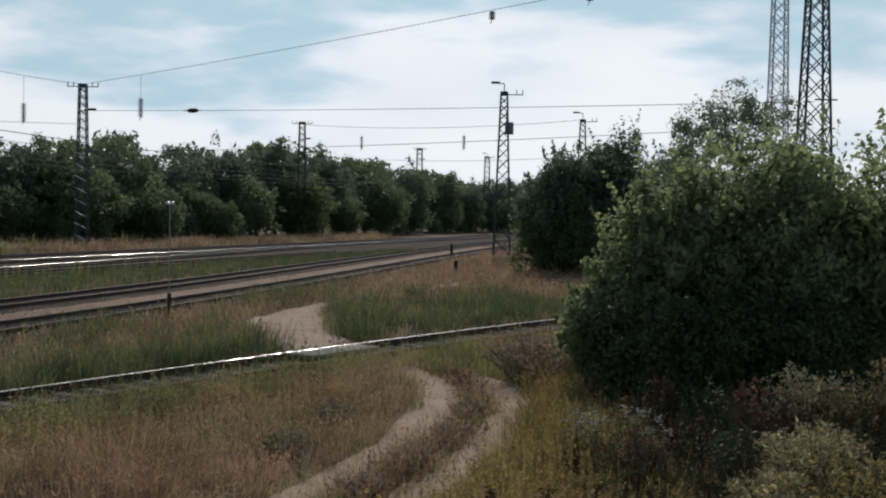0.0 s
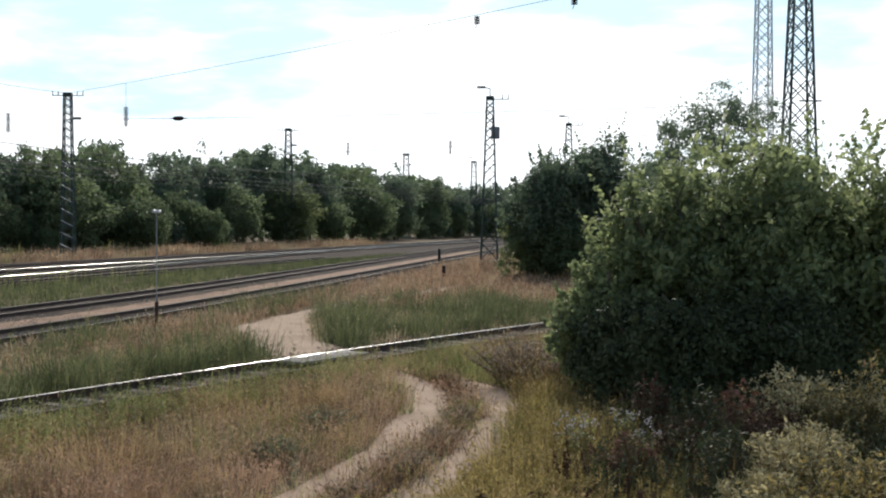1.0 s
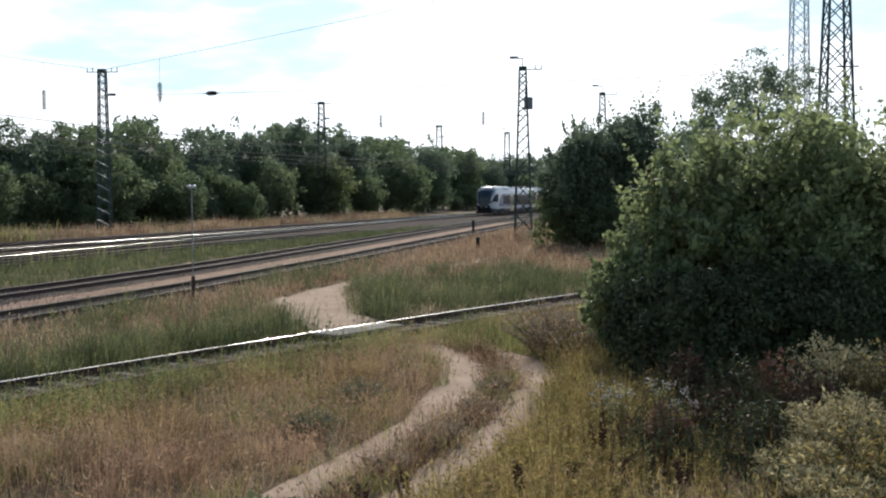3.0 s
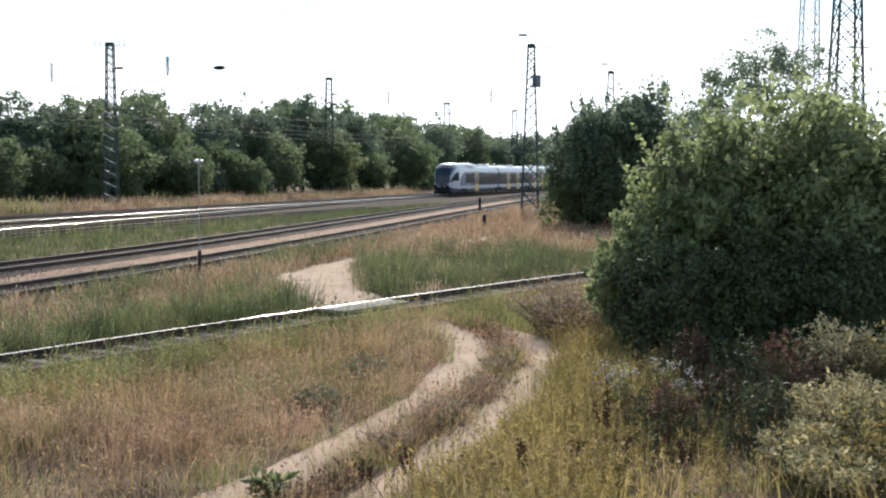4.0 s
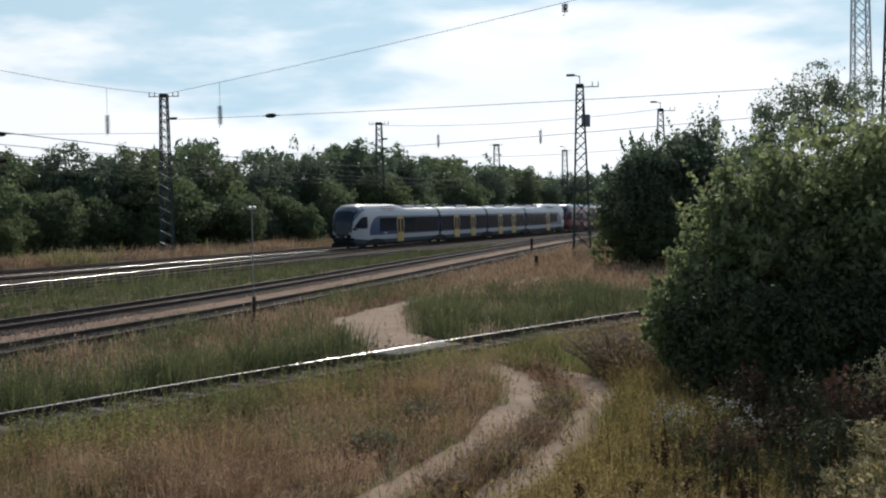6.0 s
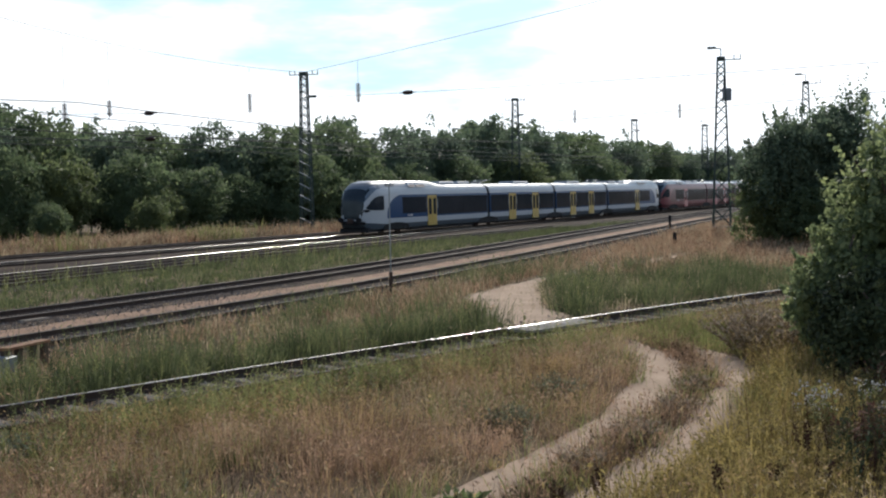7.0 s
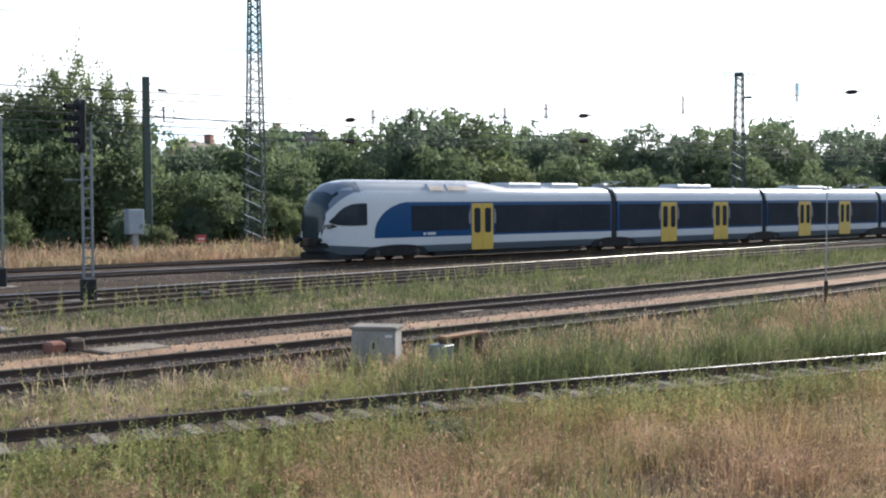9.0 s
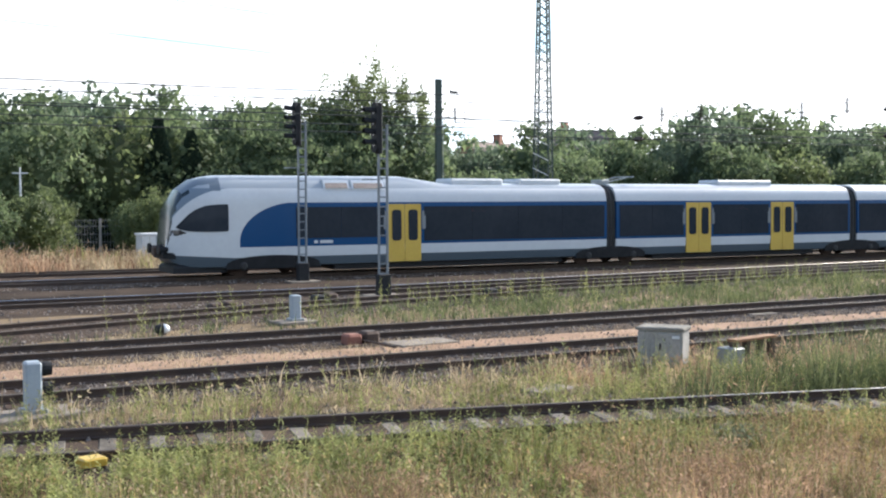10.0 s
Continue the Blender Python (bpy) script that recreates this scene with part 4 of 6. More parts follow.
def wheel_arch_shade(t, y):
    """Black arched sheet for the shaded bogie opening, with axle boxes set on it."""
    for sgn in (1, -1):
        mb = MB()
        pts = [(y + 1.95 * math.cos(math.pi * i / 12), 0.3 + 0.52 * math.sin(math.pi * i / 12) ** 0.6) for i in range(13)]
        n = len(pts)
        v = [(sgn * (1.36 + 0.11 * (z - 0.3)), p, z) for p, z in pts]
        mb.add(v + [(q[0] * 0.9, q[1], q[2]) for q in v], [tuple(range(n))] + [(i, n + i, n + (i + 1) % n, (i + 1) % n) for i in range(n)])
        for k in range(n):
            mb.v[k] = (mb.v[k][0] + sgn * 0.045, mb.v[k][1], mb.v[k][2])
        part("wheel_arch_shade", mb, M_DARK, t, "black arched sheet for the shaded bogie opening")
        for dy in (-1.25, 1.25):
            mb = MB()
            mb.lathe((sgn * 1.40, y + dy, 0.42), [(0.05, -0.08), (0.17, -0.06), (0.17, 0.03), (0.1, 0.07)], 0, 10, "x")
            part("axle_box", mb, M_BELLOWS, t, "dark axle box cover")


def train(name, label, paint, door_paint):
    t = thing(name, label, "train")
    cuts = (0.0,) + JOINTS + (LEN,)
    for i in range(4):
        a = cuts[i] + (0.27 if i else 0)
        b = cuts[i + 1] - (0.27 if i < 3 else 0)
        car_body(t, a, b, paint, i == 0, i == 3)
    for j in JOINTS:
        mb = MB()
        ring = [(x * 0.97, z * 0.985) for x, z in SEC] + [(-x * 0.97, z * 0.985) for x, z in reversed(SEC[:-1])]
        k = len(ring)
        n = 7
        for i in range(n):
            sc = 1.0 if i % 2 else 0.96
            mb.v += [(x * sc, j - 0.3 + 0.6 * i / (n - 1), z * (1 if sc == 1 else 0.985)) for x, z in ring]
        for i in range(n - 1):
            for q in range(k):
                mb.f.append((i * k + q, (i + 1) * k + q, (i + 1) * k + (q + 1) % k, i * k + (q + 1) % k))
                mb.m.append(0)
        part("bellows", mb, M_BELLOWS, t, "black rubber gangway bellows")
    # window bands, broken by the doors
    doors = [(9.5, 11.0), (25.0, 26.5), (30.3, 31.8)]
    doors += [(LEN - b, LEN - a) for a, b in reversed(doors)]
    runs = [(5.5, 9.35), (11.15, 20.3), (21.15, 24.85), (26.65, 30.15), (31.95, 35.55)]
    runs += [(LEN - b, LEN - a) for a, b in reversed(runs)]
    for a, b in runs:
        n = max(1, round((b - a) / 2.1))
        for i in range(n):
            side_panel(t, "window", a + (b - a) * i / n + 0.006, a + (b - a) * (i + 1) / n - 0.006, 1.45 if min(a, LEN - b) < 7 else 1.25, 2.68, M_GLASS, "dark tinted train window", r=0.03, lean=False)
    for a, b in doors:
        side_panel(t, "door", a, a + (b - a) / 2 - 0.01, 0.42, 2.78, door_paint, "passenger door leaf", r=0.05, x=1.455)
        side_panel(t, "door", a + (b - a) / 2 + 0.01, b, 0.42, 2.78, door_paint, "passenger door leaf", r=0.05, x=1.455)
        for q in (a + 0.17, a + 0.92):
            side_panel(t, "door_window", q, q + 0.42, 1.28, 2.55, M_GLASS, "dark door window", r=0.12, x=1.466)
        for q in (a - 0.21, b + 0.05):
            side_panel(t, "door_side_panel", q, q + 0.16, 1.75, 2.5, M_SKIRT, "grey panel beside a door", r=0.03, x=1.455)
    for q in (13.4, 28.0, LEN - 28.8, LEN - 14.2):
        side_panel(t, "destination_display", q, q + 0.8, 2.46, 2.58, M_DISPLAY, "dim red destination display", r=0.02, x=1.457)
    for sg, off in ((1, 0.0), (-1, LEN)):
        cab_parts(t, sg, off)
    for j in (4.6,) + JOINTS + (LEN - 4.6,):
        bogie(t, j)
        wheel_arch_shade(t, j)
    # black boxes between the bogies put in the shadow below the body
    for y0, y1 in ((7.2, 18.2), (23.2, 33.4), (38.5, 48.7), (53.7, LEN - 7.2)):
        mb = MB()
        mb.box((-1.2, y0, 0.16), (1.2, y1, 0.42), 0, 0.05)
        part("underframe", mb, M_DARK, t, "black box for the shadow under the floor")
    for q, w_ in ((6.25, 0.16), (6.5, 0.55)):
        side_panel(t, "emblem", q, q + w_, 1.24, 1.36, M_PALESTEEL, "small pale emblem bar", r=0.04, x=1.45)
    for y0, y1 in ((12.8, 15.4), (16.2, 18.4), (27.5, 31), (41, 44.5), (53.5, 56), (57, 59)):
        mb = MB()
        mb.box((-0.75, y0, 3.6), (0.75, y1, 3.86), 0, 0.08)
        part("roof_unit", mb, M_PALESTEEL, t, "pale roof equipment cover")
    for y0, y1 in ((6.75, 7.85), (7.98, 9.4), (LEN - 9.4, LEN - 7.98), (LEN - 7.85, LEN - 6.75)):
        for name, o, e, m, lab in (("grille_frame", 0.0, 0.0, M_WHITE, "white grille frame"), ("roof_grille", 0.02, 0.07, M_GRILLE, "brownish ventilation grille")):
            mb = MB()
            prof = [(1.29 + o, 3.36 + e), (1.10 + o, 3.76 - e), (0.9, 3.76 - e), (0.9, 3.36 + e)]
            mb.add([(x, y0 + e, z) for x, z in prof] + [(x, y1 - e, z) for x, z in prof], [(0, 1, 2, 3), (7, 6, 5, 4)] + [(i, 4 + i, 4 + (i + 1) % 4, (i + 1) % 4) for i in range(4)])
            part(name, mb, m, t, lab)
    for y0 in (21.2, LEN - 22.6):
        mb = MB()
        mb.bar((-0.5, y0, 3.75), (-0.5, y0 + 1.2, 3.98), 0.035)
        mb.bar((0.5, y0, 3.75), (0.5, y0 + 1.2, 3.98), 0.035)
        mb.bar((-0.8, y0 + 1.2, 3.98), (0.8, y0 + 1.2, 3.98), 0.05)
        mb.box((-0.45, y0 - 0.35, 3.6), (0.45, y0 + 0.1, 3.85), 0, 0.04)
        part("pantograph", mb, M_GREYSTEEL, t, "folded pantograph on its frame")
    return t


M_DISPLAY = mat("red_display", (0.16, 0.015, 0.015), (0.3, 0.03, 0.025), 3, 30, 0.4, 0, 0)
M_GRILLE = mat("brown_grille", (0.14, 0.11, 0.10), (0.26, 0.22, 0.20), 3, 30, 0.6, 0.2, 0.2)
M_LAMPGLASS = mat("headlight_glass", (0.02, 0.022, 0.025), (0.05, 0.05, 0.055), 3, 30, 0.1, 0, 0)


def cab_parts(t, sg, off):
    def P(x, y, z):
        return (x, off + sg * y, z)

    for side in (1, -1):
        mb = MB()
        cols = [(0.82, 1.92, 1.96), (1.0, 1.84, 2.16), (1.25, 1.79, 2.42), (1.55, 1.77, 2.63), (1.9, 1.76, 2.76), (2.3, 1.76, 2.80), (2.72, 1.77, 2.81), (2.76, 1.82, 2.76)]
        v = []
        for y, lo, hi in cols:
            w = nose_shape(y)[0]
            for z in (lo, (lo + hi) / 2, hi):
                xo = float(np.interp(z, [q[1] for q in SEC], [q[0] for q in SEC])) * w
                v.append(P(side * (xo + 0.022), y, z))
        n = len(v)
        inner = [(p[0] - side * 0.08, p[1], p[2]) for p in v]
        f = []
        for i in range(len(cols) - 1):
            for j in range(2):
                f.append((i * 3 + j, i * 3 + j + 1, i * 3 + j + 4, i * 3 + j + 3))
        rim = [i * 3 for i in range(len(cols))] + [(len(cols) - 1) * 3 + 1] + [i * 3 + 2 for i in reversed(range(len(cols)))] + [1]
        f += [(rim[i], rim[(i + 1) % len(rim)], n + rim[(i + 1) % len(rim)], n + rim[i]) for i in range(len(rim))]
        mb.add(v + inner, f)
        part("cab_window", mb, M_GLASS, t, "dark cab side window")
        mb = MB()
        out = [(0.62, 1.62), (0.86, 1.62), (1.2, 1.72), (0.95, 1.84), (0.66, 1.83)]
        v = []
        for y, z in out:
            w = nose_shape(y)[0]
            v.append(P(side * (1.452 * w + 0.012), y, z))
        inner = [(p[0] - side * 0.08, p[1], p[2]) for p in v]
        n = len(v)
        mb.add(v + inner, [tuple(range(n))] + [(i, n + i, n + (i + 1) % n, (i + 1) % n) for i in range(n)])
        part("headlight", mb, M_LAMPGLASS, t, "slanted headlight cluster")
        mb = MB()
        mb.bar(P(side * 0.74, 0.8, 1.1), P(side * 0.74, 0.26, 1.1), 0.11, 0, 10)
        mb.bar(P(side * 0.74, 0.3, 1.1), P(side * 0.74, 0.2, 1.1), 0.2, 0, 12)
        part("buffer", mb, M_DARK, t, "black side buffer")
    mb = MB()
    a, b = sorted((off + sg * 0.4, off + sg * 1.2))
    mb.box((-1.02, a, 0.74), (1.02, b, 1.22), 0, 0.3 if b - a > 0.7 else 0.16)
    part("bumper", mb, M_DARK, t, "black front bumper")
    mb = MB()
    a, b = sorted((off + sg * 0.18, off + sg * 0.7))
    mb.box((-0.22, a, 0.85), (0.22, b, 1.2), 0, 0.05)
    part("coupler", mb, M_RUST, t, "dull brown automatic coupler head")
    mb = MB()
    a, b = sorted((off + sg * 0.7, off + sg * 2.8))
    mb.box((-1.2, a, 0.18), (1.2, b, 0.5), 0, 0.1)
    part("snow_plough", mb, M_DARK, t, "black underframe skirt")


def bogie(t, y):
    mb = MB()
    for s in (-1, 1):
        mb.box((s * 1.08 - 0.1, y - 1.75, 0.38), (s * 1.08 + 0.1, y + 1.75, 0.62), 0, 0.04)
        mb.box((s * 1.08 - 0.14, y - 0.4, 0.3), (s * 1.08 + 0.14, y + 0.4, 0.72), 0, 0.05)
    mb.box((-0.9, y - 1.2, 0.3), (0.9, y + 1.2, 0.7), 0, 0.05)
    b = part("bogie", mb, M_DARK, t, "black bogie frame")
    for dy in (-1.25, 1.25):
        w = MB()
        for s in (-1, 1):
            w.lathe((s * 0.75, y + dy, 0.41), [(0.05, -0.09), (0.44, -0.07), (0.44, -0.03), (0.41, -0.03), (0.41, 0.07), (0.05, 0.09)] if s < 0 else [(0.05, -0.09), (0.41, -0.07), (0.41, 0.03), (0.44, 0.03), (0.44, 0.07), (0.05, 0.09)], 0, 20, "x")
        w.bar((-0.75, y + dy, 0.41), (0.75, y + dy, 0.41), 0.08, 0, 8)
        part("wheelset", w, M_RUST, b, "steel wheelset")


TRAIN = train("passenger_train", "white and blue electric railcar train with yellow doors", M_BLUE_LIVERY, M_YELLOW)
TRAIN2 = train("passenger_train", "white and red electric railcar train coupled behind", M_RED_LIVERY, M_RED)


# ---- grass ----
def tufts(name, label, m, count, per, region, h0, h1, w, seed, keep, heads=0.0, lean=0.6, spread=0.09, cat="grass"):
    """Tufts of bent tapering blades that fan out, some with a drooping seed head."""
    rs = np.random.RandomState(seed)
    x0, x1, y0, y1 = region
    cx, cy = rs.uniform(x0, x1, count), rs.uniform(y0, y1, count)
    ok = np.array([rs.rand() < keep(-a, b) for a, b in zip(cx, cy)])
    cx, cy = cx[ok], cy[ok]
    size = np.array([min(1.7, max(0.28, 1 + 1.15 * noise.noise((a * 1.5, b * 1.5, seed)) + 0.4 * noise.noise((a * 0.35, b * 0.35, 3.0)))) for a, b in zip(cx, cy)]) * rs.uniform(0.75, 1.25, len(cx))
    n = len(cx) * per
    x, y, size = np.repeat(cx, per), np.repeat(cy, per), np.repeat(size, per)
    ox, oy = rs.normal(size=n) * spread * size, rs.normal(size=n) * spread * size
    h = rs.uniform(h0, h1, n) * size
    ang = np.arctan2(oy, ox) + rs.normal(size=n) * 0.7
    out = h * lean * rs.rand(n) ** 0.85
    lx, ly = np.cos(ang) * out, np.sin(ang) * out
    x, y = x + ox, y + oy
    th = rs.uniform(0, 2 * np.pi, n)
    ww = w * rs.uniform(0.6, 1.4, n)
    wx, wy = np.cos(th) * ww * 0.5, np.sin(th) * ww * 0.5
    z = np.zeros(n)
    tip = h - out * 0.35
    v = np.stack([np.stack([x - wx, y - wy, z], 1), np.stack([x + wx, y + wy, z], 1),
                  np.stack([x + lx * 0.42 + wx * 0.8, y + ly * 0.42 + wy * 0.8, tip * 0.66], 1), np.stack([x + lx * 0.42 - wx * 0.8, y + ly * 0.42 - wy * 0.8, tip * 0.66], 1),
                  np.stack([x + lx, y + ly, tip], 1)], 1).reshape(-1, 3)
    i = np.arange(n) * 5
    f = np.stack([i, i + 1, i + 2, i + 3], 1).tolist() + np.stack([i + 3, i + 2, i + 4], 1).tolist()
    v = v.tolist()
    if heads:
        k = np.repeat(np.nonzero(rs.rand(n) < heads)[0], 3)
        j = len(k)
        d = np.stack([lx[k], ly[k], 0.45 * tip[k]], 1) / h[k][:, None] + rs.normal(size=(j, 3)) * 0.5
        d /= np.linalg.norm(d, axis=1)[:, None]
        e = np.cross(d, rs.normal(size=(j, 3)))
        e /= np.linalg.norm(e, axis=1)[:, None] + 1e-9
        L = rs.uniform(0.025, 0.06, j)[:, None] * (w / 0.005) ** 0.5
        W = L * rs.uniform(0.09, 0.17, j)[:, None]
        c = np.stack([x[k] + lx[k], y[k] + ly[k], tip[k]], 1) - d * L * 0.2 - np.stack([lx[k], ly[k], 0.45 * tip[k]], 1) * rs.uniform(0, 0.22, j)[:, None]
        q = np.stack([c, c + d * L * 0.4 + e * W, c + d * L, c + d * L * 0.4 - e * W], 1).reshape(-1, 3)
        o = len(v)
        v += q.tolist()
        f += (np.arange(len(q)).reshape(-1, 4) + o).tolist()
    me = bpy.data.meshes.new(name)
    me.from_pydata(v, [], f)
    me.materials.append(m)
    me.update()
    return tagged(new(name, me), label, cat, kind="stuff")


def stalks(name, label, m, count, region, h0, h1, seed, keep, leaves=16, leaf=0.09, cat="weeds", sway=0.12, wide=0.14):
    """Upright leafy weeds: a thin stem with narrow leaves up its length."""
    rs = np.random.RandomState(seed)
    x0, x1, y0, y1 = region
    x, y = rs.uniform(x0, x1, count), rs.uniform(y0, y1, count)
    ok = np.array([rs.rand() < keep(-a, b) for a, b in zip(x, y)])
    x, y = x[ok], y[ok]
    n = len(x)
    h = rs.uniform(h0, h1, n)
    lx, ly = rs.normal(size=n) * h * sway, rs.normal(size=n) * h * sway
    w = 0.006
    a = np.stack([np.stack([x - w, y, 0 * x], 1), np.stack([x + w, y + w, 0 * x], 1), np.stack([x + lx, y + ly, h], 1)], 1).reshape(-1, 3)
    k = leaves
    u = np.tile(np.linspace(0.15, 1.0, k), n)
    X, Y, H, LX, LY = (np.repeat(q, k) for q in (x, y, h, lx, ly))
    px, py, pz = X + LX * u, Y + LY * u, H * u
    g = rs.uniform(0, 2 * np.pi, n * k)
    L = leaf * rs.uniform(0.6, 1.3, n * k) * (1.15 - 0.6 * u)
    up = rs.uniform(0.1, 0.8, n * k)
    tx, ty, tz = px + np.cos(g) * L, py + np.sin(g) * L, pz + L * up
    sx, sy = -np.sin(g) * L * wide, np.cos(g) * L * wide
    b = np.stack([np.stack([px, py, pz], 1), np.stack([(px + tx) / 2 + sx, (py + ty) / 2 + sy, (pz + tz) / 2 + L * 0.1], 1), np.stack([tx, ty, tz], 1),
                  np.stack([(px + tx) / 2 - sx, (py + ty) / 2 - sy, (pz + tz) / 2 + L * 0.1], 1)], 1).reshape(-1, 3)
    v = a.tolist() + b.tolist()
    f = np.arange(3 * n).reshape(n, 3).tolist() + (np.arange(4 * n * k).reshape(n * k, 4) + 3 * n).tolist()
    me = bpy.data.meshes.new(name)
    me.from_pydata(v, [], f)
    me.materials.append(m)
    me.update()
    return tagged(new(name, me), label, cat, kind="stuff")


def on_path(n, s, pad=0.0):
    for line, half in ((PATH_L, HALF_L), (PATH_R, HALF_R)):
        c = along(line, s)
        if c is not None and abs(n - c) < along(half, s) + pad + 0.14 * noise.noise((s * 1.1, n * 0.3, 5.0)):
            return True
    return False


def on_sand(n, s):
    if not 24.6 < s < 56:
        return False
    c = table_at([(a, b) for a, b, _ in SAND], s)
    return abs(n - c) < table_at([(a, h) for a, _, h in SAND], s) + (0.4 if s > 38 else 0.3)


def in_sight(n, s):
    return s > -2 and -0.12 * s - 2 < n


def near_dry(n, s):
    if not in_sight(n, s) or n > track_a(s) - 1.5 or on_path(n, s, 0.1):
        return 0.0
    c = along(PATH_L, s)
    r = along(PATH_R, s)
    k = 1.0 if c is None or n > c else 0.55 if r is None or n > r else 0.06
    if s < 9 and n > 11:
        k *= 0.45
    return k * max(0.22, 0.62 + 1.1 * noise.noise((n * 0.45, s * 0.45, 2.0)))


def ridge(n, s):
    a, b = along(PATH_L, s), along(PATH_R, s)
    if a is None or b is None or not b < n < a or on_path(n, s, 0.02):
        return 0.0
    return 0.85


def near_low(n, s):
    return 0.8 if near_dry(n, s) > 0 else 0.0


def near_gold(n, s):
    return near_dry(n, s) * 0.4 + (0.9 * max(0.0, noise.noise((n * 0.45, s * 0.45, 17.0))) if near_dry(n, s) else 0.0)


def in_track(n, s):
    q = abs(n - track_a(s))
    if abs(s - 24.8) < 2.0:
        return 0.0
    return (0.3 if s > 10.5 else 0.05) if q < 0.66 else (0.95 if s > 7.5 else 0.35) if 0.85 < q < 1.8 and n < track_a(s) else (0.5 if s > 11 else 0.15) if 0.85 < q < 1.7 else 0.0


def near_pale(n, s):
    return near_dry(n, s) * 0.3 + (1.3 * max(0.0, noise.noise((n * 0.5, s * 0.5, 12.0))) if near_dry(n, s) else 0.0)


def near_green(n, s):
    if not in_sight(n, s) or n > track_a(s) - 1.0 or on_path(n, s, -0.05) or near_box(n, s):
        return 0.0
    edge = max(0.0, 1 - abs(n - (track_a(s) - 1.7)) / (2.2 if s < 14 else 1.5))
    left = max(0.0, 1 - max(0.0, s - 4) / 10) if n > 8.5 else 0.0
    right = 0.75 if s > 23.5 and n < 9.5 else 0.0
    return min(1.0, max(0.0, 0.12 + 1.7 * noise.noise((n * 0.5, s * 0.5, 9.0))) + edge * 0.8 + left * 0.8 + right)


def near_box(n, s):
    return n > 13.0 and abs(s - 0.195 * n) < 0.28


def fresh(n, s):
    if n > track_a(s) - 0.9 or near_box(n, s):
        return 0.0
    q = max(0.0, 1 - max(0.0, s - 5) / 6) if n > 8.5 else 0.0
    edge = 0.5 if n > track_a(s) - 2.4 else 0.0
    return min(0.95, max(0.0, (0.55 * q + edge) * (0.9 + 1.3 * noise.noise((n * 0.7, s * 0.7, 51.0)))))


def near_weed(n, s):
    c = along(PATH_R, s)
    if c is None or n > c - 0.35 or not in_sight(n, s) or s > 21:
        return 0.0
    return 0.85 if n > 2.0 else 0.3 if n > 1.0 else 0.1


def mid_green(n, s):
    q, b = n - track_a(s), track_b(s) - 1.5
    if q < 0.95 or n > b or on_sand(n, s) or s > 47:
        return 0.0
    c = table_at([(p, o) for p, o, _ in SAND], s)
    if s > 24.6 and n < c:
        if q < 1.5:
            return 0.0
        return max(0.0, min(0.8, 0.42 - max(0.0, s - 40) * 0.1 + 1.1 * noise.noise((n * 0.55, s * 0.4, 4.0))))
    patch = max(0.0, 1.4 * noise.noise((n * 0.3, s * 0.18, 23.0))) if n > b - 2.0 else 0.0
    if s < 9:
        return 0.12 + 0.3 * patch
    tall = 0.98 if q < 2.5 else 0.35 if q < 3.4 else 0.06
    return min(1.0, tall * min(1.0, 0.35 + (s - 9) * 0.09) + patch)


def mid_pale(n, s):
    q, b = n - track_a(s), track_b(s) - 1.3
    if q < 1.1 or n > b or on_sand(n, s):
        return 0.0
    if s > 40:
        return 0.95
    return (0.75 + 0.5 * noise.noise((n * 0.3, s * 0.25, 6.0))) * (1.0 if q > 2.7 else 0.15) + (0.15 if s < 10 else 0)


def mid_dry(n, s):
    c = table_at([(p, o) for p, o, _ in SAND], s)
    return 0.8 * mid_pale(n, s) if s > 11 and (s < 24.6 or n > c) else 0.0


def far_dry(n, s):
    if s < 39.5 or n < track_a(s) + 1.5 or n > track_b(s) - 2.0 or on_sand(n, s):
        return 0.0
    return 0.75 if s > 40 or n > 15 else 0.35


def strip_cd(n, s):
    return (0.9 if track_c(s) + 1.7 < n < track_d(s) - 1.3 else 0.0) * (1 if s > 13 else 0.2)


def short_straw(n, s):
    if track_b(s) + 1.4 < n < track_c(s) - 1.4:
        return 0.95 if s < 12 else 0.25
    if track_a(s) + 1.3 < n < track_b(s) - 1.5:
        return 0.85 if s < 16 else 0.3
    if track_c(s) + 1.6 < n < track_d(s) - 1.5:
        return 0.4
    return 0.0


def verge(n, s):
    return max(0.08, 0.45 + 1.3 * noise.noise((n * 0.35, s * 0.16, 41.0))) if 52.6 < n < 61 else 0.0


def verge_gold(n, s):
    return max(0.05, 0.3 + 1.5 * noise.noise((n * 0.3, s * 0.12, 57.0))) if 52.4 < n < 61 else 0.0


tufts("dry_grass", "tall reddish dry grass with seed heads", M_DRY, 14500, 14, (-17, 3, -1, 33), 0.2, 0.48, 0.005, 1, near_dry, 0.75, 1.05, 0.09)
tufts("dry_grass", "golden dry grass with seed heads", M_GOLD, 10000, 14, (-17, 3, -1, 33), 0.2, 0.52, 0.005, 12, near_gold, 0.75, 1.05, 0.08)
tufts("pale_grass", "bleached pale dry grass with seed heads", M_PALE, 8000, 14, (-17, 3, -1, 33), 0.2, 0.48, 0.005, 2, near_pale, 0.75, 1.05, 0.08)
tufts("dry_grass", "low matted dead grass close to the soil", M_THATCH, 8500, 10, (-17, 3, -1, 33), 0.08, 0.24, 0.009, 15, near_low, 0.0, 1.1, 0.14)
tufts("dry_grass", "dense rounded clumps of reddish dry grass", M_DRY, 260, 240, (-17, 0, 4, 30), 0.25, 0.5, 0.005, 17, lambda n, s: 0.0 if on_path(n, s, 0.65) else near_dry(n, s), 0.7, 0.8, 0.24)
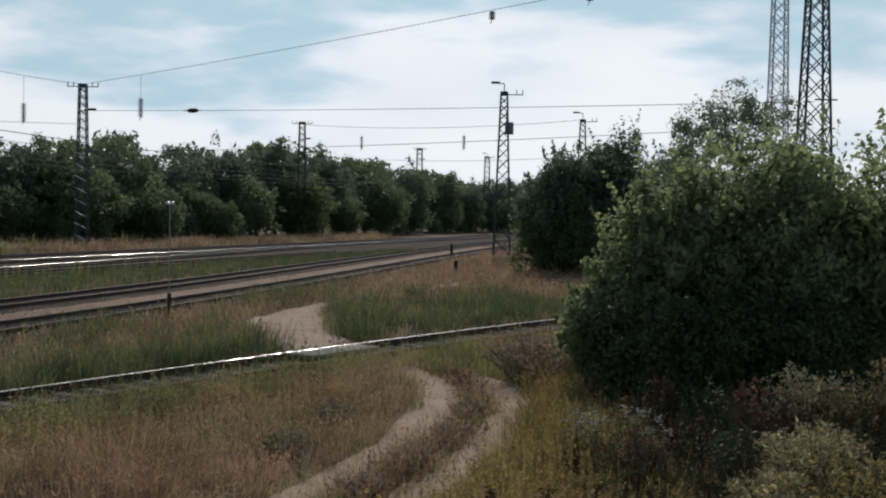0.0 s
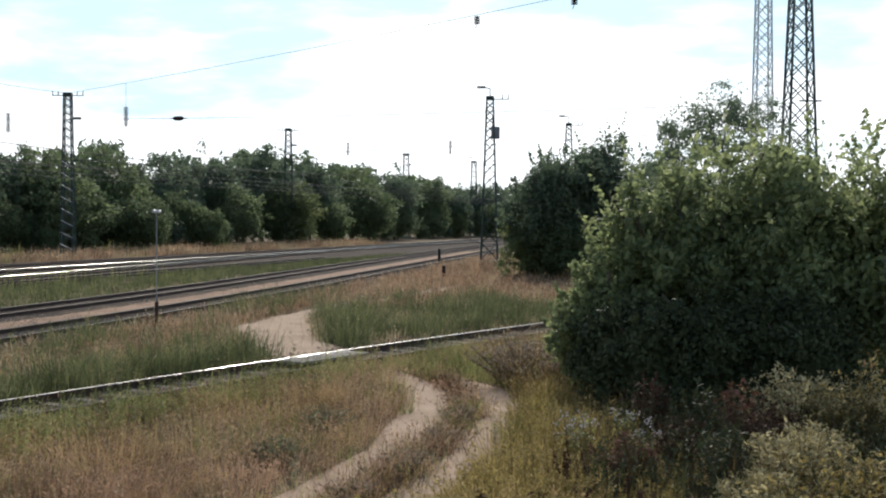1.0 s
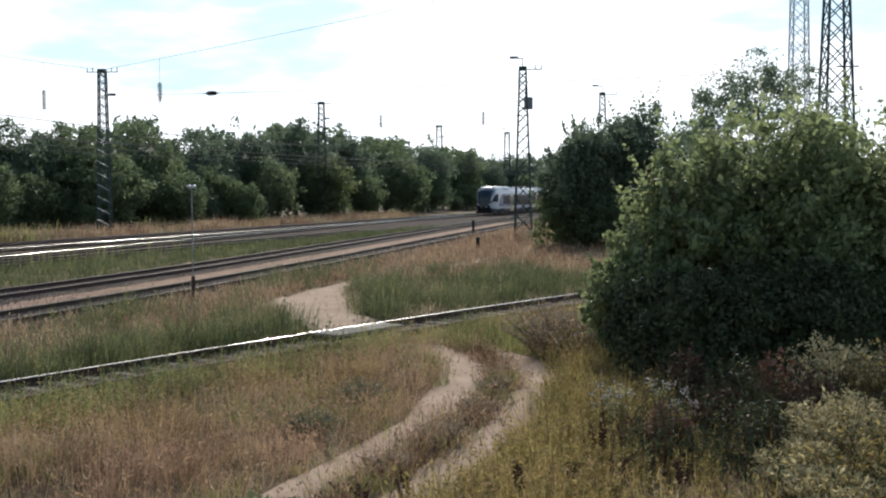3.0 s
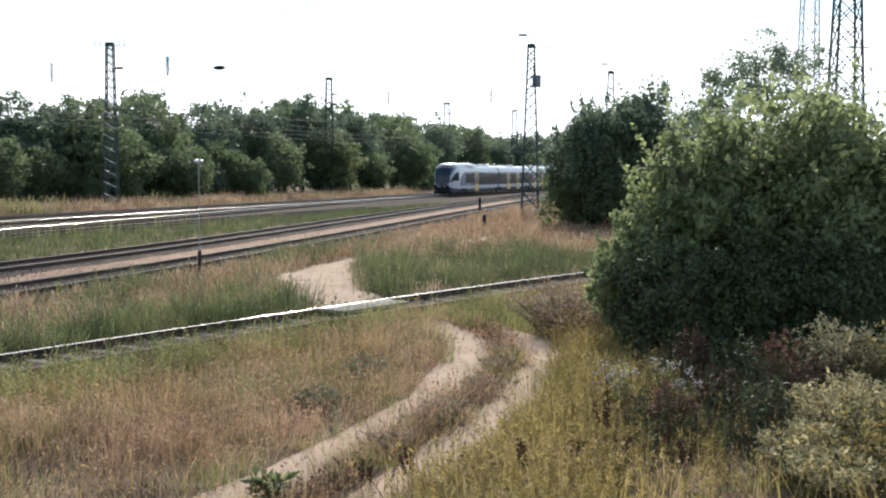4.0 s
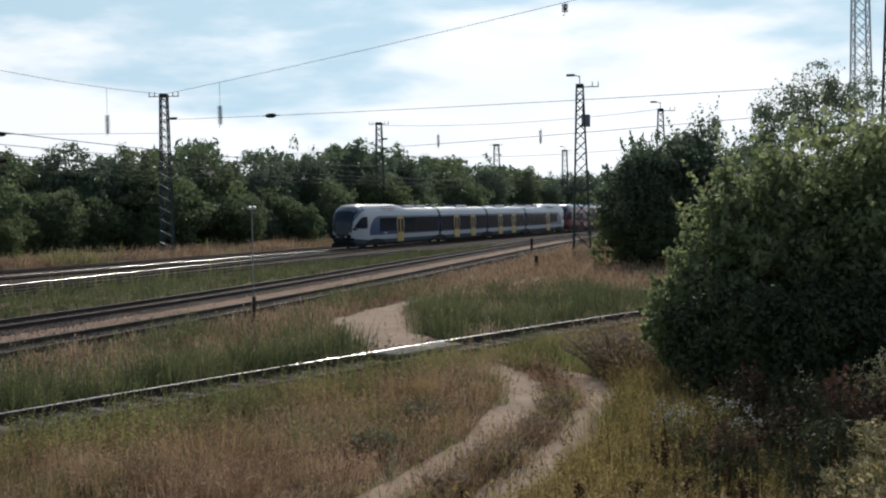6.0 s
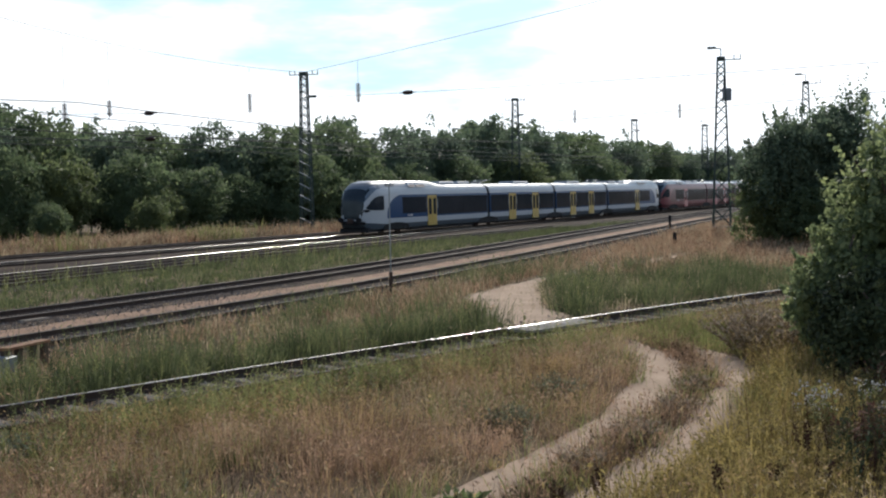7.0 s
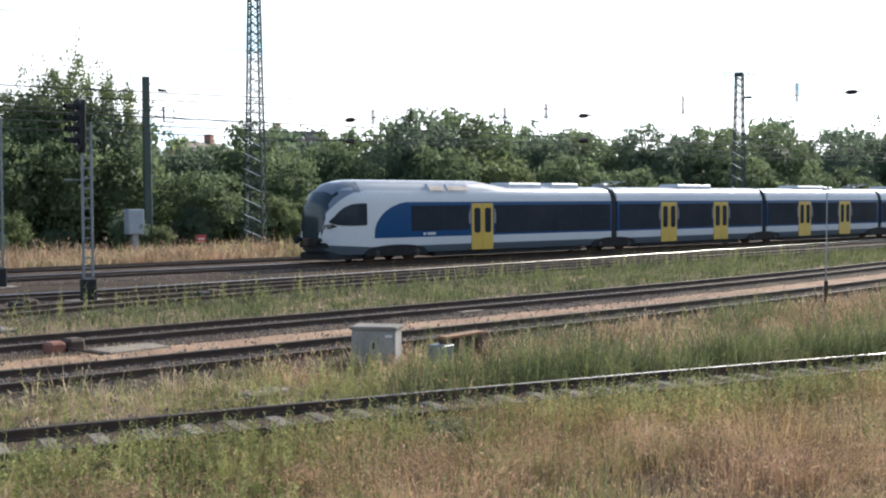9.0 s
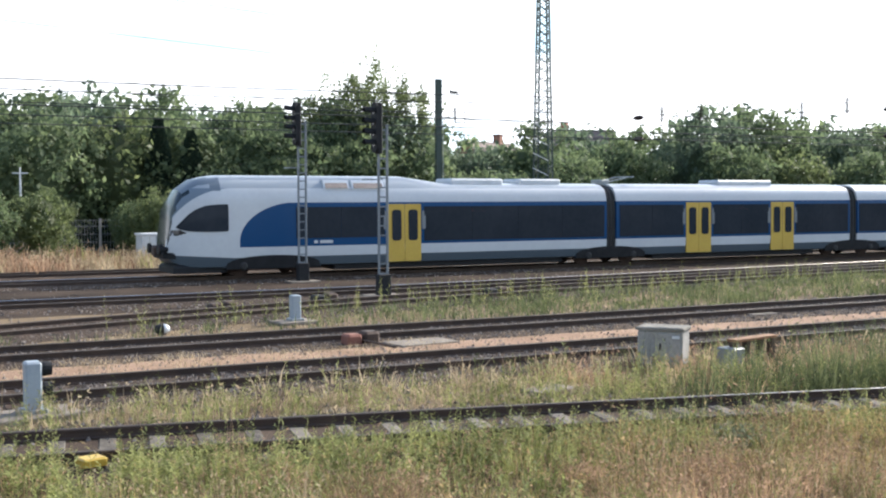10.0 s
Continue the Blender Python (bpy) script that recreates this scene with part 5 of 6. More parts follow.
tufts("dry_grass", "dense rounded clumps of golden dry grass", M_GOLD, 300, 240, (-17, 0, 4, 30), 0.25, 0.5, 0.005, 18, lambda n, s: 0.0 if on_path(n, s, 0.65) else near_gold(n, s), 0.7, 0.8, 0.24)
tufts("green_grass", "dense low clumps of green herbs in dry grass", M_GRASS, 190, 200, (-17, 0, 4, 30), 0.2, 0.42, 0.009, 19, lambda n, s: 0.0 if on_path(n, s, 0.65) else near_dry(n, s), 0.0, 0.9, 0.2)
tufts("green_grass", "green grass and herbs between dry grass", M_GRASS, 16500, 16, (-17, 5, -1, 34), 0.14, 0.36, 0.008, 3, near_green, 0.0, 0.8, 0.09)
tufts("green_grass", "low green grass between the rails", M_REED, 10000, 12, (-17, 3, -1, 50), 0.12, 0.28, 0.010, 13, in_track, 0.15, 0.8, 0.09)
tufts("weeds", "yellow-green weeds beside the dirt track", M_WEED, 3600, 22, (-6, 5, 7, 21), 0.15, 0.42, 0.010, 4, near_weed, 0.5, 0.8, 0.10)
tufts("green_grass", "lush green grass between the tracks", M_REED, 15500, 14, (-20, 3, 12, 47), 0.32, 0.74, 0.012, 5, mid_green, 0.1, 0.9, 0.14)
tufts("green_grass", "fresh green grass beside the crossing", M_GRASS, 900, 18, (-10, -3.5, 22.5, 29), 0.15, 0.4, 0.010, 37, lambda n, s: 0.85 if n < track_a(s) - 0.9 and not on_path(n, s, 0.1) else 0.0, 0.1, 0.8, 0.1)
tufts("pale_grass", "short straw beyond the crossing", M_PALE, 3000, 10, (-15, -1, 28, 46), 0.08, 0.25, 0.014, 38, lambda n, s: 0.7 if n > track_a(s) + 1.2 and not on_sand(n, s) else 0.0, 0.2, 0.9, 0.14)
tufts("green_grass", "tall dense clumps of dark reedy grass", M_REED, 330, 150, (-17, 0, 14, 46), 0.4, 0.85, 0.012, 33, mid_green, 0.15, 0.55, 0.26)
tufts("dry_grass", "brown twiggy grass on the ridge between the ruts", M_DRY, 700, 30, (-8.5, -4, 10, 24), 0.1, 0.26, 0.006, 34, ridge, 0.6, 0.9, 0.12)
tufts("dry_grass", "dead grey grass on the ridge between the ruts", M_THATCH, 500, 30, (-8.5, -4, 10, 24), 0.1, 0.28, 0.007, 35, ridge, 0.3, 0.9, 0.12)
tufts("green_grass", "short green grass between the tracks", M_GRASS, 4000, 12, (-20, -8, 1, 12), 0.12, 0.32, 0.010, 14, mid_green, 0.2, 0.8, 0.11)
tufts("pale_grass", "bleached grass between the tracks", M_PALE, 7500, 12, (-26, 3, -2, 100), 0.15, 0.42, 0.018, 6, mid_pale, 0.4, 0.7, 0.12)
tufts("dry_grass", "low reddish dry grass between the tracks", M_DRY, 4500, 12, (-22, -9, 11, 42), 0.12, 0.34, 0.016, 28, mid_dry, 0.4, 0.8, 0.12)
tufts("pale_grass", "flattened straw on the ballast shoulders", M_PALE, 9000, 8, (-27, -13, 0, 17), 0.04, 0.14, 0.010, 29, short_straw, 0.0, 1.0, 0.13)
tufts("dry_grass", "reddish dry grass beyond the sandy clearing", M_DRY, 8500, 10, (-26, 8, 35, 110), 0.2, 0.5, 0.028, 8, far_dry, 0.4, 0.7, 0.16)
tufts("green_grass", "green grass strip between two tracks", M_REED, 11000, 12, (-38, -25, 0, 130), 0.10, 0.34, 0.022, 7, strip_cd, 0.1, 0.6, 0.14)
tufts("pale_grass", "short straw on trampled ground between tracks", M_PALE, 22000, 8, (-36, -12, -4, 60), 0.04, 0.13, 0.012, 9, short_straw, 0.0, 0.9, 0.14)
tufts("dry_grass", "tall straw-coloured grass along the tree line", M_PALE, 8500, 14, (-62, -52, -8, 150), 0.3, 0.75, 0.04, 10, verge, 0.3, 0.9, 0.3)
tufts("dry_grass", "reddish dry grass along the tree line", M_DRY, 8500, 14, (-62, -52, -8, 150), 0.3, 0.8, 0.04, 16, verge_gold, 0.3, 0.9, 0.3)
tufts("green_grass", "green weeds in straw along the tree line", M_GRASS, 4500, 12, (-63, -53, -8, 150), 0.3, 1.0, 0.05, 11, lambda n, s: max(0.0, 1.6 * noise.noise((n * 0.3, s * 0.14, 71.0))), 0.0, 0.8, 0.3)
stalks("green_weeds", "upright leafy green weeds by the rails", M_GRASS, 6500, (-18, -8, -1, 26), 0.3, 0.7, 21, lambda n, s: 0.0 if near_box(n, s) else (0.9 if -3.2 < n - track_a(s) < -1.0 else 0.35 if 1.0 < n - track_a(s) < 3.5 else 0.0) if s < 24 else 0.0, 18, 0.10)
stalks("green_weeds", "fresh green leafy herbs in dry grass by the rails", M_LIME, 4200, (-15, -6, 0.5, 20), 0.15, 0.4, 36, fresh, 20, 0.10, wide=0.24)
stalks("green_weeds", "upright leafy green weeds between two tracks", M_GRASS, 1700, (-36, -26, 6, 60), 0.45, 0.95, 22, lambda n, s: 0.9 if track_d(s) - 2.6 < n < track_d(s) - 0.9 else 0.12 if track_c(s) + 1.5 < n < track_d(s) else 0.0, 16, 0.13)
stalks("green_weeds", "leafy weeds in the grass between the tracks", M_GRASS, 1100, (-20, -3, 9, 40), 0.5, 0.95, 23, mid_green, 18, 0.13)
stalks("dark_weeds", "leafy weeds with the shade of the bushes in their colour", M_SHADED_LEAF, 1500, (-3, 6, 12, 22), 0.45, 1.0, 26, lambda n, s: 0.9 if n < 2.2 and s > 13.5 else 0.35 if n < 2.2 else 0.0, 24, 0.11)
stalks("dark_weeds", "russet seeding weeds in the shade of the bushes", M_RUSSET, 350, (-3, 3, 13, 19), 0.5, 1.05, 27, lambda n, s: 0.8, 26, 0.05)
stalks("weeds", "yellowing herbs beside the dirt track", M_WEED, 1500, (-6, 5, 7, 22), 0.3, 0.65, 24, near_weed, 22, 0.09)
stalks("weeds", "grey-green herbs in the dry grass", M_SAGE, 500, (-15, 0, 7, 26), 0.2, 0.45, 25, lambda n, s: near_dry(n, s) * max(0.0, noise.noise((n * 0.6, s * 0.6, 31.0)) * 2.5), 26, 0.09)


def stones():
    """Loose ballast stones near the viewer, each a small faceted lump."""
    rs = np.random.RandomState(77)
    v, f = [], []
    k = 0
    while k < 42000:
        key, fn, s0, s1 = TRACKS[rs.randint(0, 6)]
        s = rs.uniform(1, 34)
        n = fn(s) + rs.normal() * 1.15
        if key == "A" and abs(n - fn(s)) < 1.3 and rs.rand() < 0.8:
            continue
        r = rs.uniform(0.022, 0.05)
        o = len(v)
        a = rs.uniform(0, 6.28)
        for i in range(4):
            v.append((-n + r * rs.uniform(0.7, 1.3) * math.cos(a + i * 1.57), s + r * rs.uniform(0.7, 1.3) * math.sin(a + i * 1.57), 0.035))
        v.append((-n + rs.uniform(-0.4, 0.4) * r, s + rs.uniform(-0.4, 0.4) * r, 0.045 + r * rs.uniform(0.7, 1.2)))
        f += [(o, o + 1, o + 4), (o + 1, o + 2, o + 4), (o + 2, o + 3, o + 4), (o + 3, o, o + 4)]
        k += 1
    me = bpy.data.meshes.new("ballast_stones")
    me.from_pydata(v, [], f)
    me.materials.append(M_STONE)
    tagged(new("ballast_stones", me), "loose grey-brown ballast stones", "stones", kind="stuff")


stones()


# ---- plants that stand out ----
def shrub(x, y, h, r, stems, m, seed, label, leaf=0.05, tips=None, tip_mat=None, lean=0.9, category="shrub"):
    """A many-stemmed herb: stems that fan out from one root, small leaves, and tufts at the tips."""
    rs = random.Random(seed)
    t = thing("shrub", label, category, pose(x, y, 0))
    st, lf, tp = MB(), MB(), MB()
    for i in range(stems):
        a, q = rs.uniform(0, 6.283), rs.random() ** 0.6
        base = Vector((math.cos(a) * r * 0.25 * q, math.sin(a) * r * 0.25 * q, 0))
        hh = h * rs.uniform(0.6, 1.05) * (1 - 0.25 * q)
        tip = Vector((math.cos(a) * r * q * lean, math.sin(a) * r * q * lean, hh))
        mid = (base + tip) / 2 + Vector((0, 0, hh * 0.12))
        st.bar(base, mid, 0.006, 0, 3)
        st.bar(mid, tip, 0.005, 0, 3, 0.002)
        for j in range(12):
            u = rs.uniform(0.15, 1.0)
            p = base.lerp(mid, u * 2) if u < 0.5 else mid.lerp(tip, u * 2 - 1)
            d = Vector((rs.uniform(-1, 1), rs.uniform(-1, 1), rs.uniform(-0.1, 0.9))).normalized() * leaf * rs.uniform(0.6, 1.4)
            w = d.cross(Vector((rs.uniform(-1, 1), rs.uniform(-1, 1), 1))).normalized() * leaf * 0.2
            lf.add([p, p + d * 0.5 + w, p + d, p + d * 0.5 - w], [(0, 1, 2, 3)])
        if tips:
            for j in range(tips):
                p = tip + Vector((rs.uniform(-1, 1), rs.uniform(-1, 1), rs.uniform(-1.2, 0.6))) * 0.05
                e = rs.uniform(0.008, 0.018)
                tp.add([p + Vector((e, 0, 0)), p + Vector((0, e, 0)), p - Vector((e, 0, 0)), p - Vector((0, e, 0)), p + Vector((0, 0, e)), p - Vector((0, 0, e))],
                       [(0, 1, 4), (1, 2, 4), (2, 3, 4), (3, 0, 4), (1, 0, 5), (2, 1, 5), (3, 2, 5), (0, 3, 5)])
    part("stem", st, M_STEM, t)["kind"] = "stuff"
    part("foliage", lf, m, t)["kind"] = "stuff"
    if tips:
        part("flower_head", tp, tip_mat, t)["kind"] = "stuff"
    return t


shrub(-5.1, 10.0, 0.36, 0.28, 8, M_LEAF2, 60, "broad-leaved green plant at the edge of the ruts", 0.16)
shrub(-5.0, 22.3, 1.15, 1.3, 150, M_DEAD, 61, "dead grey-brown twiggy shrub beside the dirt track", 0.10)
shrub(-4.2, 23.2, 1.0, 1.1, 110, M_DEAD, 62, "dead grey-brown twiggy shrub beside the dirt track", 0.10)
shrub(-6.8, 16.6, 0.45, 0.6, 80, M_SAGE, 63, "grey-green aromatic herb in dry grass", 0.06)
shrub(-6.5, 14.3, 0.40, 0.5, 70, M_SAGE, 64, "grey-green aromatic herb in dry grass", 0.06)
shrub(-11.2, 10.2, 0.42, 0.6, 80, M_SAGE, 65, "grey-green aromatic herb in dry grass", 0.06)
for k, (x, y) in enumerate(((-4.75, 12.6), (-4.75, 14.4), (-5.0, 17.9), (-5.35, 19.6), (-4.8, 16.2))):
    shrub(x, y, 0.26 + 0.04 * (k % 3), 0.42, 70, M_DEAD, 70 + k, "low twiggy herb on the ridge of the dirt track", 0.06)
for k, (x, y, h) in enumerate(((-2.5, 15.4, 0.85), (-1.7, 15.7, 0.8), (-2.1, 16.1, 0.95), (-2.8, 16.2, 0.75))):
    shrub(x, y - 0.5, h, 0.3, 14, M_GRASS, 80 + k, "tall herb with small white flower heads", 0.07, 5, M_FLOWER, 0.7)
for k, (x, y, h, r) in enumerate(((0.1, 17.4, 1.25, 0.8), (1.0, 17.0, 1.3, 0.9), (1.9, 16.8, 1.2, 0.9), (0.2, 14.0, 1.0, 0.7), (0.6, 12.9, 0.8, 0.9), (-0.2, 12.9, 0.6, 0.6), (0.1, 12.2, 0.5, 0.6), (1.5, 13.4, 0.9, 0.9), (2.6, 15.0, 1.1, 1.0), (0.2, 14.8, 0.8, 0.6))):
    shrub(x, y, h, r, 150, M_WEED if k % 3 == 1 else M_PALEWEED, 90 + k, "pale seeding weeds in a tall feathery clump", 0.09, 5, M_PALEWEED, 0.95)
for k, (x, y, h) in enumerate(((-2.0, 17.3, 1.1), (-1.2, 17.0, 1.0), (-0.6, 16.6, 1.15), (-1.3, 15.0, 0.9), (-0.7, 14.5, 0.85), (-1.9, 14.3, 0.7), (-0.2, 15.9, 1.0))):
    shrub(x, y, h, 0.55, 46, (M_RUSSET, M_SHADED_LEAF, M_REDWEED)[k % 3], 110 + k, "tall dark weeds in the shade of the bushes", 0.10, None, None, 0.8)


def dock(x, y, h, seed):
    rs = random.Random(seed)
    t = thing("dock_plant", "dried brown dock stalk with seed clusters", "weed", pose(x, y, 0), "dock stalks")
    st, sd = MB(), MB()
    for b in range(rs.randint(2, 4)):
        tip = Vector((rs.uniform(-0.14, 0.14), rs.uniform(-0.14, 0.14), h * rs.uniform(0.75, 1.0)))
        st.bar((0, 0, 0), tip, 0.006, 0, 4, 0.003)
        for i in range(60):
            p = tip * rs.uniform(0.5, 1.0) + Vector((rs.gauss(0, 0.014), rs.gauss(0, 0.014), rs.gauss(0, 0.014)))
            e = rs.uniform(0.008, 0.016)
            sd.add([p + Vector((e, 0, 0)), p + Vector((-e, e, 0)), p + Vector((-e, -e, 0)), p + Vector((0, 0, e * 1.3))], [(0, 1, 3), (1, 2, 3), (2, 0, 3), (0, 2, 1)])
    part("stalk", st, M_STEM, t)
    part("seed_head", sd, M_RUSSET, t, "dark brown seeds")["kind"] = "stuff"


for k, (x, y, h) in enumerate(((-2.45, 13.4, 0.62), (-2.85, 11.3, 0.62), (-4.0, 11.1, 0.42), (-2.1, 12.3, 0.5), (-1.8, 12.9, 0.5), (-1.4, 12.2, 0.55), (-2.6, 12.4, 0.4), (-4.35, 10.8, 0.36))):
    dock(x, y, h, 130 + k)


# ---- crossing and trackside things ----
def plank(x, y, w, l, turn, z, m, label):
    mb = MB()
    mb.box((-w / 2, -l / 2, -0.06), (w / 2, l / 2, 0.0), 0, 0.015)
    return solo("crossing_panel", mb, m, label, "panel", pose(x, y, z, 0, 0, turn), group="crossing panels")


ca, cd, cr = frame_at(track_a, 24.8)
turn_a = math.degrees(math.atan2(cd.y, cd.x)) - 90
for off in (-0.5, -0.12):
    for j in (-1, 0):
        p = ca + cr * off + cd * (j * 1.22 + 0.3)
        plank(p.x, p.y, 0.36, 1.2, turn_a, 0.195, M_CONC, "pale concrete crossing panel between the rails")


M_DUSTY = mat("dusty_concrete", (0.14, 0.12, 0.10), (0.27, 0.235, 0.195), 2.5, 30, 0.95, 0, 0.3, gloss=0.15)


def slab(x, y, w, l, turn, label):
    mb = MB()
    mb.box((-w / 2, -l / 2, -0.1), (w / 2, l / 2, 0.0), 0, 0.02)
    solo("concrete_slab", mb, M_DUSTY, label, "slab", pose(x, y, 0.085, 0, 0, turn))


slab(-23.0, 11.6, 0.9, 1.5, 6, "flat concrete slab lying between two tracks")
slab(-28.5, 10.7, 0.8, 1.1, 6, "concrete base slab of a small grey post")
slab(-18.1, 2.7, 0.9, 1.3, 10, "concrete base slab of a dwarf signal")
slab(-16.3, 10.6, 0.5, 0.9, 15, "weathered concrete block half buried in grass")
slab(-34.7, 16.1, 0.8, 1.2, 0, "concrete base of a signal mast")
slab(-42.1, 16.2, 0.8, 1.2, 0, "concrete base of a signal mast")
slab(-24.2, 22.5, 0.6, 0.9, 0, "small concrete cover between two tracks")


def cabinet():
    t = thing("trackside_cabinet", "weathered grey concrete trackside cabinet in tall grass", "cabinet", pose(-17.69, 14.09, 0, 0, 0, 38))
    b = MB()
    b.box((-0.43, -0.3, -0.1), (0.43, 0.3, 0.74), 0, 0.03)
    part("body", b, M_STAINED, t)
    b = MB()
    b.box((-0.46, -0.33, 0.74), (0.46, 0.33, 0.80), 0, 0.02)
    part("lid", b, M_CONC, t, "pale concrete lid")
    b = MB()
    b.box((-0.08, -0.318, 0.1), (0.39, -0.29, 0.68), 0, 0.008)
    part("door", b, M_STAINED, t)
    b = MB()
    b.box((0.0, -0.34, 0.38), (0.03, -0.31, 0.5), 0, 0.004)
    part("handle", b, M_DARK, t)
    b = MB()
    b.box((0.24, -0.335, 0.60), (0.38, -0.315, 0.65), 0, 0.004)
    part("plate", b, M_PALESTEEL, t, "small pale plate")


cabinet()


def rusty_frame():
    t = thing("metal_frame", "low rusty metal frame with a bluish box in grass", "frame", pose(-17.0, 15.6, 0, 0, 0, 12))
    b = MB()
    b.box((-0.12, -0.55, 0.52), (0.12, 0.75, 0.57), 0, 0.01)
    part("top_rail", b, M_ORANGE, t, "rusty orange top plate")
    for y in (-0.5, -0.1, 0.35, 0.7):
        b = MB()
        b.box((-0.06, y - 0.06, 0), (0.06, y + 0.06, 0.52), 0, 0.01)
        part("post", b, M_RUST, t)
    b = MB()
    b.box((-0.2, -0.75, 0), (0.2, -0.4, 0.42), 0, 0.02)
    part("box", b, M_SKIRT, t, "blue-grey steel box")


rusty_frame()


def dwarf(x, y, h, turn, lamps, label):
    t = thing("dwarf_signal" if lamps else "marker_post", label, "signal" if lamps else "post", pose(x, y, 0.085, 0, 0, turn))
    b = MB()
    b.box((-0.14, -0.12, 0.0), (0.14, 0.12, h), 0, 0.03)
    part("housing", b, M_BLUEGREY, t)
    b = MB()
    b.box((-0.2, -0.18, 0.0), (0.2, 0.18, 0.06), 0, 0.01)
    part("base_plate", b, M_GREYSTEEL, t)
    if lamps:
        for z in (h - 0.12, h - 0.42):
            b = MB()
            b.lathe((0.0, 0.17, z), [(0.10, -0.06), (0.11, 0.0), (0.10, 0.10), (0.06, 0.10)], 0, 12, "y")
            part("lamp_hood", b, M_DARK, t, "black lamp hood")
    return t


dwarf(-18.1, 2.7, 0.76, 0, True, "small grey two-lamp dwarf signal beside the track")
dwarf(-28.5, 10.75, 0.66, 0, False, "small grey metal marker post on a slab")


def point_motor(x, y, turn, m, label):
    t = thing("point_machine", label, "machine", pose(x, y, 0.03, 0, 0, turn))
    b = MB()
    b.box((-0.2, -0.38, 0), (0.2, -0.02, 0.24), 0, 0.05)
    part("gear_case", b, m, t)
    b = MB()
    b.box((-0.2, 0.03, 0), (0.2, 0.42, 0.28), 0, 0.06)
    part("motor_case", b, M_RUST, t)
    b = MB()
    b.bar((0, 0, 0.1), (1.6, 0, 0.1), 0.025, 0, 6)
    part("rod", b, M_RUST, t)


point_motor(-23.6, 10.4, 4, M_REDRUST, "rusty red-brown point machine between tracks")
point_motor(-33.6, 13.6, 4, M_DARK, "dark point machine beside a signal mast")
point_motor(-33.2, 19.5, 4, M_DARK, "dark point machine beside a signal mast")
point_motor(-32.4, 10.0, 4, M_RUST, "dark rusty point machine between tracks")


def lantern():
    t = thing("point_lantern", "round black and white point indicator lying low", "lantern", pose(-27.7, 7.1, 0.14) @ Matrix.Scale(0.7, 4))
    b = MB()
    b.lathe((0, 0, 0), [(0.02, -0.26), (0.13, -0.24), (0.17, -0.12), (0.17, 0.02)], 0, 14, "y")
    part("drum", b, M_DARK, t, "black drum")
    b = MB()
    b.lathe((0, 0, 0), [(0.17, 0.021), (0.16, 0.12), (0.10, 0.22), (0.02, 0.25)], 0, 14, "y")
    part("dome", b, M_WHITE, t, "white dome", True)
    b = MB()
    b.box((-0.1, -0.15, -0.2), (0.1, 0.1, -0.12), 0, 0.01)
    part("foot", b, M_RUST, t)


lantern()


def yellow_box():
    t = thing("track_magnet_box", "small yellow metal box on a short stand in grass", "box", pose(-14.1, 2.75, 0, 0, 0, 12))
    b = MB()
    b.box((-0.13, -0.15, 0.1), (0.13, 0.15, 0.2), 0, 0.02)
    part("lid", b, M_YELLOW, t)
    b = MB()
    b.box((-0.11, -0.13, 0.0), (0.11, 0.13, 0.1), 0, 0.01)
    part("stand", b, M_RUST, t)


yellow_box()


def speaker_pole():
    t = thing("lamp_post", "thin grey steel pole with a small twin head", "pole", pose(-18.5, 31.9, 0))
    b = MB()
    b.bar((0, 0, 0), (0, 0, 3.5), 0.022, 0, 10, 0.018)
    part("pole", b, M_GREYSTEEL, t)
    b = MB()
    b.bar((0, 0, 0), (0, 0, 0.75), 0.06, 0, 10)
    part("sleeve", b, M_RUST, t, "rusty base sleeve")
    for s_ in (-1, 1):
        b = MB()
        b.lathe((0, s_ * 0.14, 3.5), [(0.03, -0.09), (0.055, -0.06), (0.06, 0.05), (0.03, 0.08)], 0, 10, "y")
        part("head", b, M_PALESTEEL, t, "small pale lamp head")


speaker_pole()


def marker(x, y, h):
    b = MB()
    b.box((-0.09, -0.09, -0.1), (0.09, 0.09, h), 0, 0.03)
    solo("stub_post", b, M_DARK, "short dark post standing in dry grass", "post", pose(x, y, 0))


marker(-26.2, 88, 1.1)
marker(-18.2, 62, 0.8)


